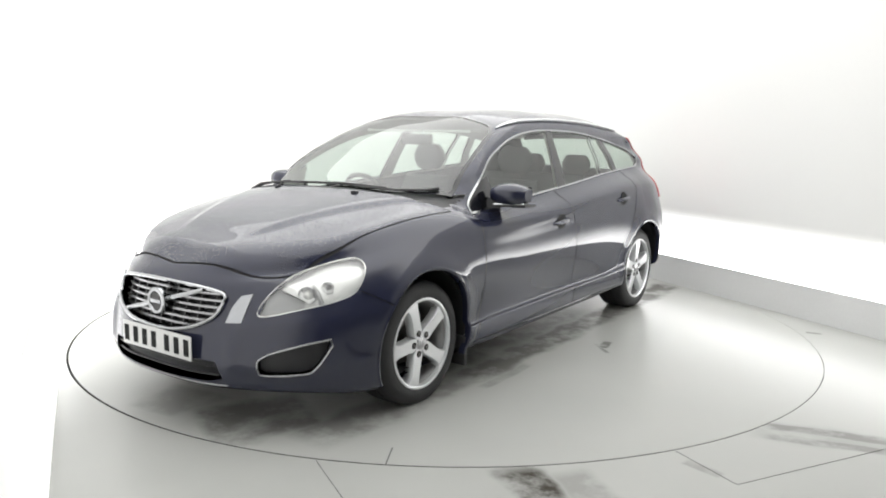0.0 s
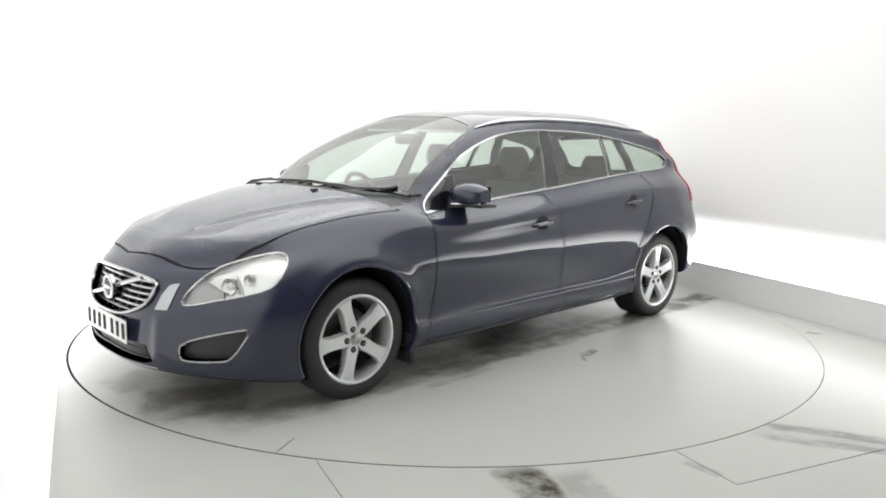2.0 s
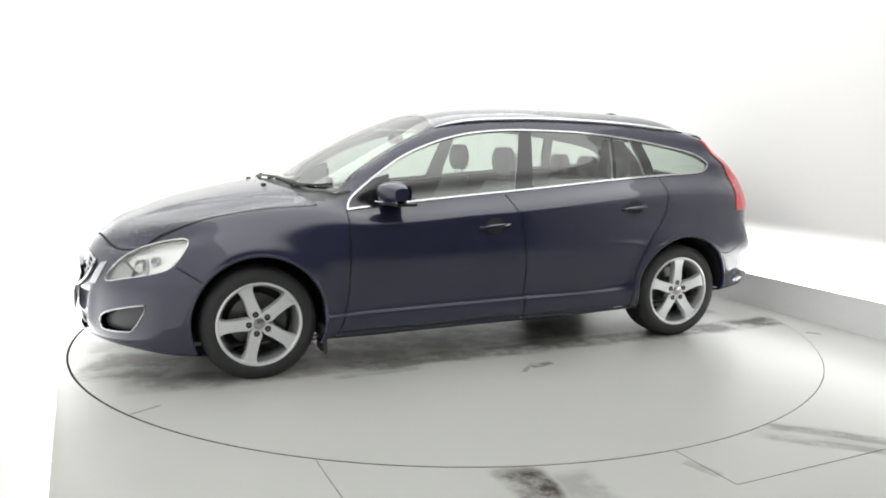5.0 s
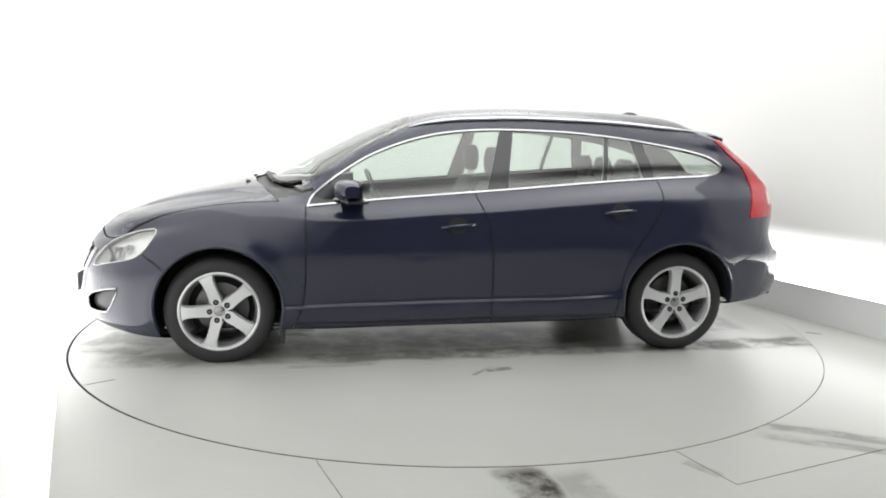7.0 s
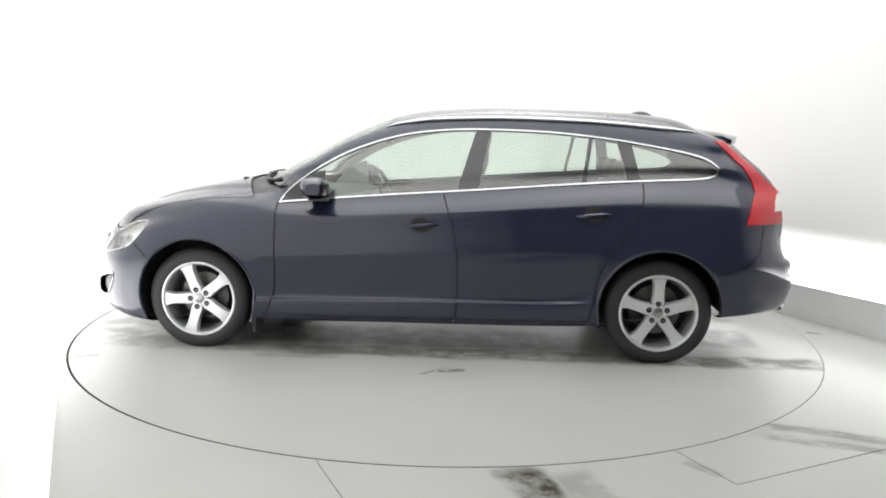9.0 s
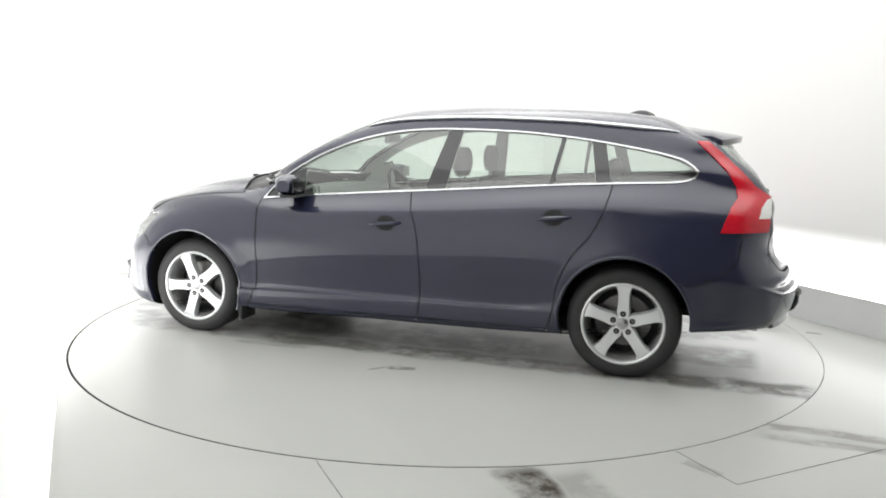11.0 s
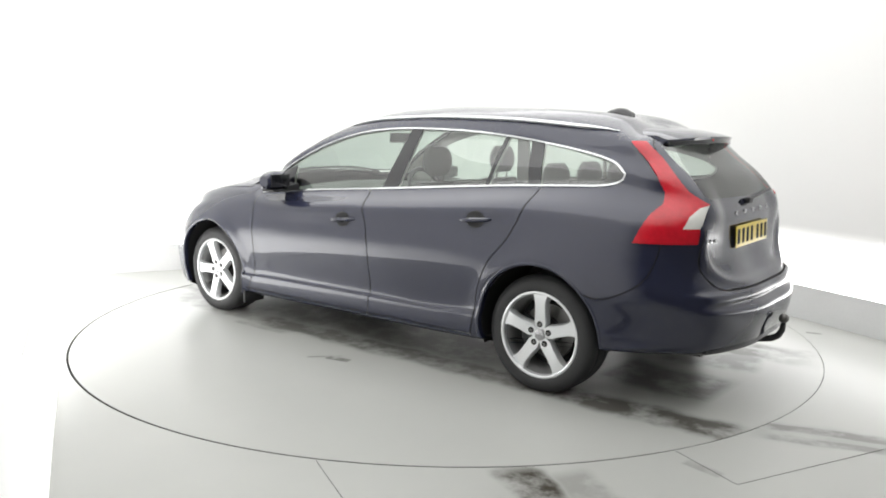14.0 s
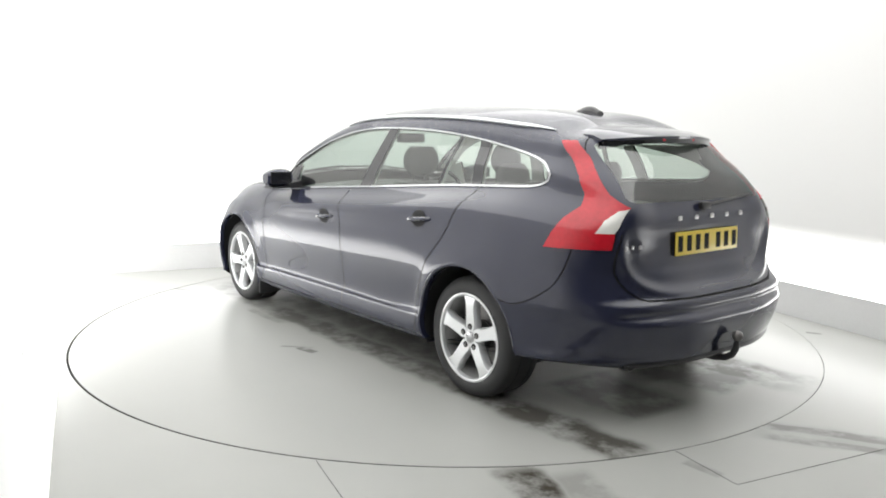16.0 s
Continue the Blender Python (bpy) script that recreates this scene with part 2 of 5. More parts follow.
def tube(points, radius, sides=10, flat=1.0):
    """A round bar along a line of points."""
    bm = bmesh.new()
    pts = [Vector(p) for p in points]
    rings = []
    for i, p in enumerate(pts):
        d = (pts[min(i + 1, len(pts) - 1)] - pts[max(i - 1, 0)]).normalized()
        u = d.cross(Vector((0, 0, 1)) if abs(d.z) < 0.95 else Vector((1, 0, 0))).normalized()
        w = u.cross(d)
        r = radius[i] if isinstance(radius, (list, tuple)) else radius
        rings.append([bm.verts.new(p + r * (math.cos(a) * u + flat * math.sin(a) * w)) for a in (2 * math.pi * k / sides for k in range(sides))])
    for p, q in zip(rings, rings[1:]):
        for i in range(sides):
            j = (i + 1) % sides
            bm.faces.new((p[i], p[j], q[j], q[i]))
    bm.faces.new(rings[0])
    bm.faces.new(rings[-1])
    bmesh.ops.recalc_face_normals(bm, faces=bm.faces)
    return bm


# ---- the booth ----
def quad_obj(name, corners, mat, label, category, thick=0.08):
    """A slab from four corners; its thickness goes behind the face."""
    bm = bmesh.new()
    vs = [bm.verts.new(c) for c in corners]
    f = bm.faces.new(vs)
    bm.normal_update()
    back = [bm.verts.new(Vector(c) - f.normal * thick) for c in corners]
    bm.faces.new(back[::-1])
    for i in range(4):
        j = (i + 1) % 4
        bm.faces.new((vs[j], vs[i], back[i], back[j]))
    me = bpy.data.meshes.new(name)
    bm.to_mesh(me)
    bm.free()
    me.materials.append(mat)
    return tagged(new(name, me), label, category, "", "structure")


A0, A1, B0, B1, H = -2.50, 2.50, -5.6, 2.70, 3.2
DISC_R = 2.459
BAND_H = 0.25


def build_booth():
    ring = bmesh.new()
    steps = 180
    inner = [ring.verts.new(((DISC_R + 0.001) * math.cos(2 * math.pi * i / steps) - 0.0058, (DISC_R + 0.001) * math.sin(2 * math.pi * i / steps) - 0.0038, 0)) for i in range(steps)]
    low = [ring.verts.new((v.co.x, v.co.y, -0.05)) for v in inner]
    mid = [ring.verts.new((v.co.x * 1.012, v.co.y * 1.012, 0)) for v in inner]
    corners = [ring.verts.new(room(a, b)) for a, b in ((A1, B1), (A0, B1), (A0, B0), (A1, B0))]
    for i in range(steps):
        j = (i + 1) % steps
        ring.faces.new((inner[j], inner[i], low[i], low[j]))
        ring.faces.new((inner[i], inner[j], mid[j], mid[i]))
    edges = []
    es = [ring.edges.get((mid[i], mid[(i + 1) % steps])) for i in range(steps)]
    for i in range(4):
        edges.append(ring.edges.new((corners[i], corners[(i + 1) % 4])))
    bmesh.ops.triangle_fill(ring, use_beauty=True, use_dissolve=False, edges=es + edges)
    bmesh.ops.recalc_face_normals(ring, faces=ring.faces)
    me = bpy.data.meshes.new("floor")
    ring.to_mesh(me)
    ring.free()
    me.materials.append(FLOOR)
    tagged(new("floor", me), "pale grey painted floor with dark tyre marks", "floor", "", "structure")
    pit = lathe([(0.0, -0.06), (DISC_R + 0.03, -0.06)], "z", 90)
    me = bpy.data.meshes.new("floor_pit")
    pit.to_mesh(me)
    pit.free()
    me.materials.append(UNDER)
    tagged(new("floor_pit", me), "dark pit under the turntable plate", "floor", "", "structure")

    def joint(a0, b0, a1, b1):
        d = (room(a1, b1) - room(a0, b0)).normalized()
        w = Vector((-d.y, d.x, 0)) * 0.0016
        up = Vector((0, 0, 0.0012))
        quad_obj("floor_joint", [room(a0, b0) - w + up, room(a1, b1) - w + up, room(a1, b1) + w + up, room(a0, b0) + w + up], JOINT, "thin dark joint between floor plates", "floor", 0.001)

    joint(-1.516, -1.96, -1.516, B0)
    joint(-0.07, -2.47, -0.07, -2.816)
    joint(-0.07, -2.816, A1, -2.816)

    def wall(name, a0, b0, a1, b1, band, mat, label):
        quad_obj(name, [room(a1, b1, 0.0), room(a0, b0, 0.0), room(a0, b0, H), room(a1, b1, H)], mat, label, "wall")
        if band:
            d = (room(a1, b1) - room(a0, b0)).normalized()
            nrm = Vector((-d.y, d.x, 0)) * 0.012
            quad_obj("skirting_" + name[5:], [room(a1, b1, 0.0) + nrm, room(a0, b0, 0.0) + nrm, room(a0, b0, BAND_H) + nrm, room(a1, b1, BAND_H) + nrm],
                     BAND, "pale grey painted skirting board along the booth wall", "skirting", 0.011)

    inset = A0 + 0.002
    quad_obj("wall_joint", [room(inset, -2.6, 0.738), room(inset, -1.45, 0.742), room(inset, -1.45, 0.748), room(inset, -2.6, 0.744)], BAND,
             "thin grey joint between panels of the booth wall", "wall", 0.0015)
    # The added glow of walls and unseen ceiling carries the booth's light.
    lit = "smooth white booth wall with a glow put into it"
    wall("wall_back", A1, B1, A0, B1, True, BACK_GLOW_WALL, lit)
    wall("wall_left", A0, B1, A0, B0, False, LEFT_GLOW_WALL, lit)
    # Unseen dark wall behind the camera, added for dark reflections in the flanks.
    wall("wall_front", A0, B0, A1, B0, False, DARK_WALL, "unseen dark grey wall added behind the camera")
    wall("wall_right", A1, B0, A1, B1, True, RIGHT_GLOW_WALL, lit)
    quad_obj("ceiling", [room(A0, B0, H), room(A0, B1, H), room(A1, B1, H), room(A1, B0, H)], GLOW_CEILING, "unseen white booth ceiling with an added glow", "ceiling")


build_booth()


def build_turntable():
    t = thing("turntable", "round pale grey turntable plate flush with the floor", "turntable")
    top = lathe([(0.0, 0.0), (DISC_R - 0.0078, 0.0), (DISC_R - 0.0058, -0.002), (DISC_R - 0.0058, -0.045), (0.0, -0.045)], "z", 180)
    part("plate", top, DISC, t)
    # Plate edge is coloured black to put the gap's darkness in.
    part("edge_band", lathe([(DISC_R - 0.0054, -0.002), (DISC_R - 0.0050, -0.004), (DISC_R - 0.0050, -0.045)], "z", 180), RUBBER, t, "dark plate edge")
    bm = box_bm(0.16, 0.006, 0.002, (0, 0, 0.0005))
    bm.transform(Matrix.Translation((2.055, 1.18, 0)) @ pose(0, 0, 0, 0, 0, 30))
    part("lifting_slot", bm, JOINT, t, "short dark slot by the rim", False)
    # Black ring added inside the gap, darkening it.
    part("gap_ring", lathe([(DISC_R - 0.0055, -0.02), (DISC_R - 0.0045, -0.02), (DISC_R - 0.0045, -0.035), (DISC_R - 0.0055, -0.035)], "z", 180), RUBBER, t, "thin dark ring added inside the rim gap")
    return t


turntable = build_turntable()


# ---- the car: x forward, y to its left, z up, wheels on z = 0 ----
# Guide lines of the body from the underside up to the middle of the roof; each runs from the nose round one flank to the tail.
GUIDES = {
    "underside": [2.2, 0, 0.19, 2.17, 0.28, 0.19, 2.1, 0.46, 0.19, 1.96, 0.62, 0.18, 1.82, 0.7, 0.17, 1.7, 0.72, 0.16, 1.39, 0.74, 0.17,
                  1.02, 0.76, 0.18, 0.8, 0.77, 0.18, 0.5, 0.77, 0.18, 0.2, 0.77, 0.18, -0.25, 0.77, 0.18, -0.75, 0.77, 0.19, -1.1, 0.76, 0.21,
                  -1.39, 0.76, 0.24, -1.7, 0.75, 0.27, -1.92, 0.7, 0.28, -2.06, 0.56, 0.27, -2.16, 0.32, 0.26, -2.18, 0, 0.26],
    "lower_edge": [2.275, 0, 0.2, 2.25, 0.29, 0.2, 2.17, 0.49, 0.2, 2.02, 0.68, 0.19, 1.86, 0.79, 0.17, 1.72, 0.835, 0.16, 1.39, 0.85, 0.19,
                   1.02, 0.86, 0.2, 0.8, 0.862, 0.2, 0.5, 0.862, 0.205, 0.2, 0.862, 0.21, -0.25, 0.862, 0.215, -0.75, 0.862, 0.22, -1.1, 0.862, 0.23,
                   -1.39, 0.862, 0.26, -1.7, 0.85, 0.29, -1.95, 0.79, 0.31, -2.12, 0.62, 0.3, -2.23, 0.34, 0.29, -2.25, 0, 0.29],
    "crease_low": [2.3, 0, 0.3, 2.28, 0.29, 0.3, 2.2, 0.5, 0.3, 2.05, 0.7, 0.3, 1.89, 0.815, 0.3, 1.73, 0.865, 0.3, 1.39, 0.89, 0.31,
                   1.02, 0.880, 0.315, 0.8, 0.880, 0.32, 0.5, 0.880, 0.325, 0.2, 0.880, 0.33, -0.25, 0.880, 0.335, -0.75, 0.880, 0.34, -1.1, 0.884, 0.34,
                   -1.39, 0.886, 0.35, -1.7, 0.872, 0.37, -1.97, 0.795, 0.38, -2.15, 0.65, 0.38, -2.27, 0.36, 0.38, -2.295, 0, 0.38],
    "door_low": [2.295, 0, 0.43, 2.27, 0.29, 0.43, 2.19, 0.5, 0.43, 2.04, 0.7, 0.44, 1.89, 0.82, 0.45, 1.73, 0.875, 0.46, 1.39, 0.898, 0.47,
                 1.02, 0.861, 0.343, 0.8, 0.861, 0.348, 0.5, 0.861, 0.353, 0.2, 0.861, 0.358, -0.25, 0.861, 0.363, -0.75, 0.861, 0.368, -1.1, 0.878, 0.42,
                 -1.39, 0.9, 0.48, -1.7, 0.882, 0.48, -1.98, 0.803, 0.48, -2.17, 0.66, 0.47, -2.285, 0.36, 0.47, -2.31, 0, 0.47],
    "door_mid": [2.27, 0, 0.54, 2.245, 0.28, 0.54, 2.165, 0.485, 0.545, 2.01, 0.68, 0.56, 1.86, 0.8, 0.58, 1.72, 0.862, 0.6, 1.39, 0.9, 0.62,
                 1.02, 0.894, 0.62, 0.8, 0.89, 0.61, 0.5, 0.89, 0.61, 0.2, 0.89, 0.62, -0.25, 0.89, 0.63, -0.75, 0.89, 0.65, -1.1, 0.898, 0.66,
                 -1.39, 0.902, 0.65, -1.7, 0.888, 0.62, -1.98, 0.817, 0.6, -2.165, 0.65, 0.58, -2.255, 0.36, 0.57, -2.27, 0, 0.57],
    "flank": [2.235, 0, 0.645, 2.21, 0.28, 0.645, 2.11, 0.47, 0.655, 1.96, 0.64, 0.67, 1.82, 0.755, 0.695, 1.7, 0.815, 0.72, 1.39, 0.862, 0.75,
              1.02, 0.88, 0.74, 0.8, 0.884, 0.73, 0.5, 0.884, 0.73, 0.2, 0.884, 0.74, -0.25, 0.882, 0.76, -0.75, 0.878, 0.79, -1.1, 0.876, 0.8,
              -1.39, 0.878, 0.8, -1.7, 0.862, 0.78, -1.95, 0.792, 0.75, -2.12, 0.63, 0.71, -2.195, 0.36, 0.7, -2.2, 0, 0.7],
    "shoulder": [2.2, 0, 0.7, 2.165, 0.28, 0.7, 2.06, 0.46, 0.705, 1.91, 0.62, 0.725, 1.79, 0.7, 0.755, 1.68, 0.755, 0.785, 1.39, 0.805, 0.84,
                 1.02, 0.845, 0.86, 0.8, 0.862, 0.845, 0.5, 0.868, 0.845, 0.2, 0.866, 0.865, -0.25, 0.86, 0.89, -0.75, 0.85, 0.93, -1.1, 0.838, 0.955,
                 -1.39, 0.82, 0.965, -1.7, 0.797, 0.955, -1.95, 0.742, 0.93, -2.125, 0.61, 0.9, -2.165, 0.35, 0.88, -2.17, 0, 0.88],
    "belt": [2.14, 0, 0.75, 2.115, 0.28, 0.757, 2.022, 0.455, 0.766, 1.88, 0.590, 0.807, 1.77, 0.655, 0.834, 1.66, 0.695, 0.856, 1.38, 0.735, 0.908,
             1.02, 0.768, 0.928, 0.8, 0.77, 0.915, 0.5, 0.768, 0.94, 0.2, 0.76, 0.962, -0.25, 0.748, 0.998, -0.75, 0.722, 1.035, -1.1, 0.7, 1.06,
             -1.39, 0.687, 1.075, -1.7, 0.675, 1.08, -1.905, 0.650, 1.05, -2.105, 0.555, 1.02, -2.12, 0.33, 1, -2.125, 0, 1],
    "glass_mid": [2.07, 0, 0.801, 2.045, 0.25, 0.813, 1.96, 0.39, 0.824, 1.83, 0.5, 0.856, 1.73, 0.555, 0.884, 1.62, 0.59, 0.911, 1.36, 0.62, 0.966,
                  1.04, 0.63, 0.985, 0.79, 0.74, 1, 0.5, 0.722, 1.06, 0.2, 0.71, 1.09, -0.25, 0.696, 1.12, -0.75, 0.676, 1.15, -1.1, 0.655, 1.165,
                  -1.39, 0.645, 1.17, -1.66, 0.643, 1.165, -1.865, 0.634, 1.14, -2.02, 0.53, 1.13, -2.062, 0.32, 1.12, -2.074, 0, 1.12],
    "glass_high": [1.98, 0, 0.843, 1.955, 0.21, 0.854, 1.885, 0.32, 0.864, 1.775, 0.4, 0.89, 1.68, 0.445, 0.91, 1.58, 0.47, 0.934, 1.34, 0.49, 0.984,
                   1.07, 0.5, 1, 0.79, 0.7, 1.062, 0.5, 0.668, 1.183, 0.2, 0.64, 1.255, -0.25, 0.618, 1.29, -0.75, 0.606, 1.285, -1.1, 0.594, 1.27,
                   -1.39, 0.592, 1.25, -1.64, 0.594, 1.235, -1.81, 0.586, 1.22, -1.92, 0.48, 1.225, -1.962, 0.3, 1.225, -1.974, 0, 1.225],
    "roof_edge": [1.88, 0, 0.868, 1.86, 0.17, 0.874, 1.8, 0.25, 0.887, 1.7, 0.3, 0.906, 1.62, 0.33, 0.921, 1.53, 0.35, 0.941, 1.32, 0.36, 0.988,
                  1.1, 0.37, 1.006, 0.8, 0.65, 1.105, 0.5, 0.61, 1.266, 0.2, 0.568, 1.366, -0.25, 0.55, 1.408, -0.75, 0.542, 1.406, -1.1, 0.537, 1.39,
                  -1.39, 0.538, 1.36, -1.61, 0.548, 1.333, -1.755, 0.552, 1.305, -1.83, 0.43, 1.315, -1.875, 0.27, 1.325, -1.89, 0, 1.33],
    "roof_side": [1.75, 0, 0.902, 1.74, 0.12, 0.907, 1.69, 0.17, 0.909, 1.62, 0.2, 0.917, 1.54, 0.22, 0.929, 1.46, 0.235, 0.947, 1.29, 0.24, 0.987,
                  1.12, 0.245, 1.01, 0.82, 0.42, 1.151, 0.5, 0.4, 1.317, 0.2, 0.38, 1.429, -0.25, 0.37, 1.476, -0.75, 0.37, 1.474, -1.1, 0.372, 1.466,
                  -1.39, 0.37, 1.446, -1.57, 0.37, 1.416, -1.69, 0.345, 1.37, -1.75, 0.28, 1.368, -1.79, 0.18, 1.368, -1.8, 0, 1.37],
    "spine": [1.6, 0, 0.936, 1.58, 0, 0.944, 1.55, 0, 0.949, 1.5, 0, 0.957, 1.44, 0, 0.968, 1.38, 0, 0.977, 1.26, 0, 1,
              1.14, 0, 1.016, 0.84, 0, 1.171, 0.5, 0, 1.339, 0.2, 0, 1.444, -0.25, 0, 1.496, -0.75, 0, 1.494, -1.1, 0, 1.479,
              -1.39, 0, 1.456, -1.52, 0, 1.433, -1.6, 0, 1.405, -1.65, 0, 1.396, -1.69, 0, 1.388, -1.71, 0, 1.384],
}


def spline(P, t, counts, mirror_first, mirror_last):
    """Points P along axis 0 at parameters t, drawn out smoothly to so many steps a span; the ends may mirror about y = 0."""
    flip = np.array([1, -1, 1])
    first = P[1] * flip if mirror_first else 2 * P[0] - P[1]
    last = P[-2] * flip if mirror_last else 2 * P[-1] - P[-2]
    Q = np.concatenate([first[None], P, last[None]])
    s = np.concatenate([[t[0] - (t[1] - t[0])], t, [t[-1] + (t[-1] - t[-2])]])
    out = []
    for i in range(1, len(s) - 2):
        h = s[i + 1] - s[i]
        d0, d1 = (Q[i] - Q[i - 1]) / (s[i] - s[i - 1]), (Q[i + 1] - Q[i]) / h
        d2 = (Q[i + 2] - Q[i + 1]) / (s[i + 2] - s[i + 1])
        m0 = (d0 * h + d1 * (s[i] - s[i - 1])) / (h + s[i] - s[i - 1])
        m1 = (d1 * (s[i + 2] - s[i + 1]) + d2 * h) / (h + s[i + 2] - s[i + 1])
        n = counts[i - 1]
        for k in range(n):
            u = k / n
            out.append((2 * u**3 - 3 * u**2 + 1) * Q[i] + (u**3 - 2 * u**2 + u) * h * m0 + (3 * u**2 - 2 * u**3) * Q[i + 1] + (u**3 - u**2) * h * m1)
    out.append(Q[-2])
    return np.array(out)


def step(v, a, b):
    t = np.clip((v - a) / (b - a), 0, 1)
    return t * t * (3 - 2 * t)


# steps from guide line to guide line, and along them from nose to tail
ROWS = [6, 8, 12, 14, 12, 12, 6, 6, 6, 6, 6, 6]
COLUMNS = [7, 9, 9, 7, 7, 14, 14, 7, 7, 7, 7, 7, 12, 14, 14, 8, 10, 12, 12]


def refine(G):
    """Pressed forms on the skin: the bonnet's dome and creases, the flared arches, the bumper ledge."""
    x, y, z = G[..., 0].copy(), np.abs(G[..., 1]), G[..., 2].copy()
    level = [6 * (i + k / n) for i, n in enumerate(ROWS) for k in range(n)] + [6 * len(ROWS)]
    row = np.array(level)[:, None] * np.ones(G.shape[1])[None]
    xs = np.array([1.02, 1.20, 1.38, 1.52, 1.66, 1.76, 1.87, 2.01, 2.11, 2.15])
    mid = np.polyval(np.polyfit(xs, [1.036, 1.020, 0.992, 0.963, 0.932, 0.905, 0.872, 0.818, 0.768, 0.745], 4), x)
    edge = np.polyval(np.polyfit(xs, [0.930, 0.927, 0.910, 0.888, 0.862, 0.842, 0.818, 0.786, 0.757, 0.742], 4), x)
    half = np.clip(np.interp(x, xs, [0.79, 0.778, 0.764, 0.750, 0.735, 0.705, 0.662, 0.580, 0.455, 0.34]), 0.1, 1)
    dome = mid - (mid - edge) * np.clip(y / half, 0, 1.2) ** 2.8
    fold = 0.18 + (2.12 - x) * 0.43
    dome += (0.007 - 0.014 * step(y, fold - 0.035, fold + 0.035)) * (1 - step(x, 1.80, 2.02))
    w = step(row, 40.0, 47.5) * step(x, 1.06, 1.16) * (1 - step(x, 1.90, 2.13))
    z = z * (1 - w) + dome * w
    G[..., 2] = z
    side = step(row, 6, 12) * (1 - step(row, 36, 42))
    for cx in (1.388, -1.388):
        d = np.hypot(x - cx, z - 0.325)
        G[..., 1] += side * 0.010 * np.exp(-((d - 0.378) / 0.052) ** 2) * (y > 0.6)
    G[..., 1] += 0.008 * np.clip(1 - np.abs(row - 36) / 3.0, 0, 1) * step(-x, -0.85, -0.2) * (1 - step(-x, 1.7, 1.95)) * (y > 0.5)
    # the upright ridge of the front bumper under the daytime lamp
    G[..., 0] += 0.016 * np.exp(-((y - 0.455) / 0.035) ** 2) * step(x, 1.9, 2.0) * step(z, 0.24, 0.32) * (1 - step(z, 0.42, 0.54))
    # the plate recess and the lip above it
    rear = step(-x, 1.9, 2.0)
    wide = 1 - step(y, 0.30, 0.52)
    G[..., 0] += 0.010 * rear * wide * step(z, 0.700, 0.740) * (1 - step(z, 0.865, 0.95))
    G[..., 0] -= 0.003 * rear * (1 - step(y, 0.5, 0.6)) * step(z, 0.90, 0.95) * (1 - step(z, 0.99, 1.02))
    # the tailgate lies sunk in a U-shaped lip
    u = (y / 0.625) ** 4 + (np.clip(1.0 - z, 0, 1) / 0.385) ** 4
    G[..., 0] += 0.020 * rear * (1 - step(u, 0.62, 1.0)) * (1 - step(z, 0.80, 0.98))
    G[..., 0] -= 0.010 * rear * np.exp(-((u - 1.02) / 0.16) ** 2) * (1 - step(z, 0.80, 0.98))
    # the ledge and the hollow band of the rear bumper
    G[..., 0] += 0.016 * rear * np.exp(-((z - 0.535) / 0.018) ** 2) * (1 - step(y, 0.60, 0.72))
    low = (1 - step(z, 0.585, 0.612)) * step(-x, 1.74, 1.80)
    G[..., 0] -= 0.022 * low * step(-x, 2.0, 2.14) * (1 - step(y, 0.60, 0.80))
    return G


def body_grid():
    C = np.array(list(GUIDES.values())).reshape(len(GUIDES), -1, 3)
    tc = np.concatenate([[0], np.cumsum(np.linalg.norm(np.diff(C, axis=1), axis=2).mean(0))])
    tr = np.concatenate([[0], np.cumsum(np.linalg.norm(np.diff(C, axis=0), axis=2).mean(1))])
    rows = np.array([spline(r, tc, COLUMNS, True, True) for r in C])
    G = spline(rows, tr, ROWS, False, True)
    G[:, 0, 1] = G[:, -1, 1] = G[-1, :, 1] = 0
    G[:, :, 1] *= 1.028
    return refine(G)


GRID = body_grid()


def grid_normals(G):
    du, dv = np.gradient(G, axis=1), np.gradient(G, axis=0)
    N = np.cross(du, dv)
    N /= np.linalg.norm(N, axis=2, keepdims=True) + 1e-12
    for sl in ((slice(None), 0), (slice(None), -1), (-1, slice(None))):
        N[sl][:, 1] = 0
    N /= np.linalg.norm(N, axis=2, keepdims=True) + 1e-12
    if N[N.shape[0] // 3, N.shape[1] // 2, 1] < 0:
        N = -N
    return N


NORMALS = grid_normals(GRID)


def grid_polys():
    V = np.concatenate([GRID, NORMALS], axis=2)
    out = []
    for i in range(V.shape[0] - 1):
        for j in range(V.shape[1] - 1):
            out.append([tuple(V[i, j]), tuple(V[i, j + 1]), tuple(V[i + 1, j + 1]), tuple(V[i + 1, j])])
    a = out[len(out) // 2]
    n = np.cross(np.subtract(a[1][:3], a[0][:3]), np.subtract(a[3][:3], a[0][:3]))
    return [p[::-1] for p in out] if n @ np.array(a[0][3:]) < 0 else out


POLYS = grid_polys()
TREE = BVHTree.FromPolygons([Vector(v) for v in GRID.reshape(-1, 3)] + [Vector((v[0], -v[1], v[2])) for v in GRID.reshape(-1, 3)],
                            [[i * GRID.shape[1] + j + k for k in (0, 1)] + [(i + 1) * GRID.shape[1] + j + k for k in (1, 0)]
                             for i in range(GRID.shape[0] - 1) for j in range(GRID.shape[1] - 1)]
                            + [[GRID.shape[0] * GRID.shape[1] + i * GRID.shape[1] + j + k for k in (0, 1)] + [GRID.shape[0] * GRID.shape[1] + (i + 1) * GRID.shape[1] + j + k for k in (1, 0)]
                               for i in range(GRID.shape[0] - 1) for j in range(GRID.shape[1] - 1)])


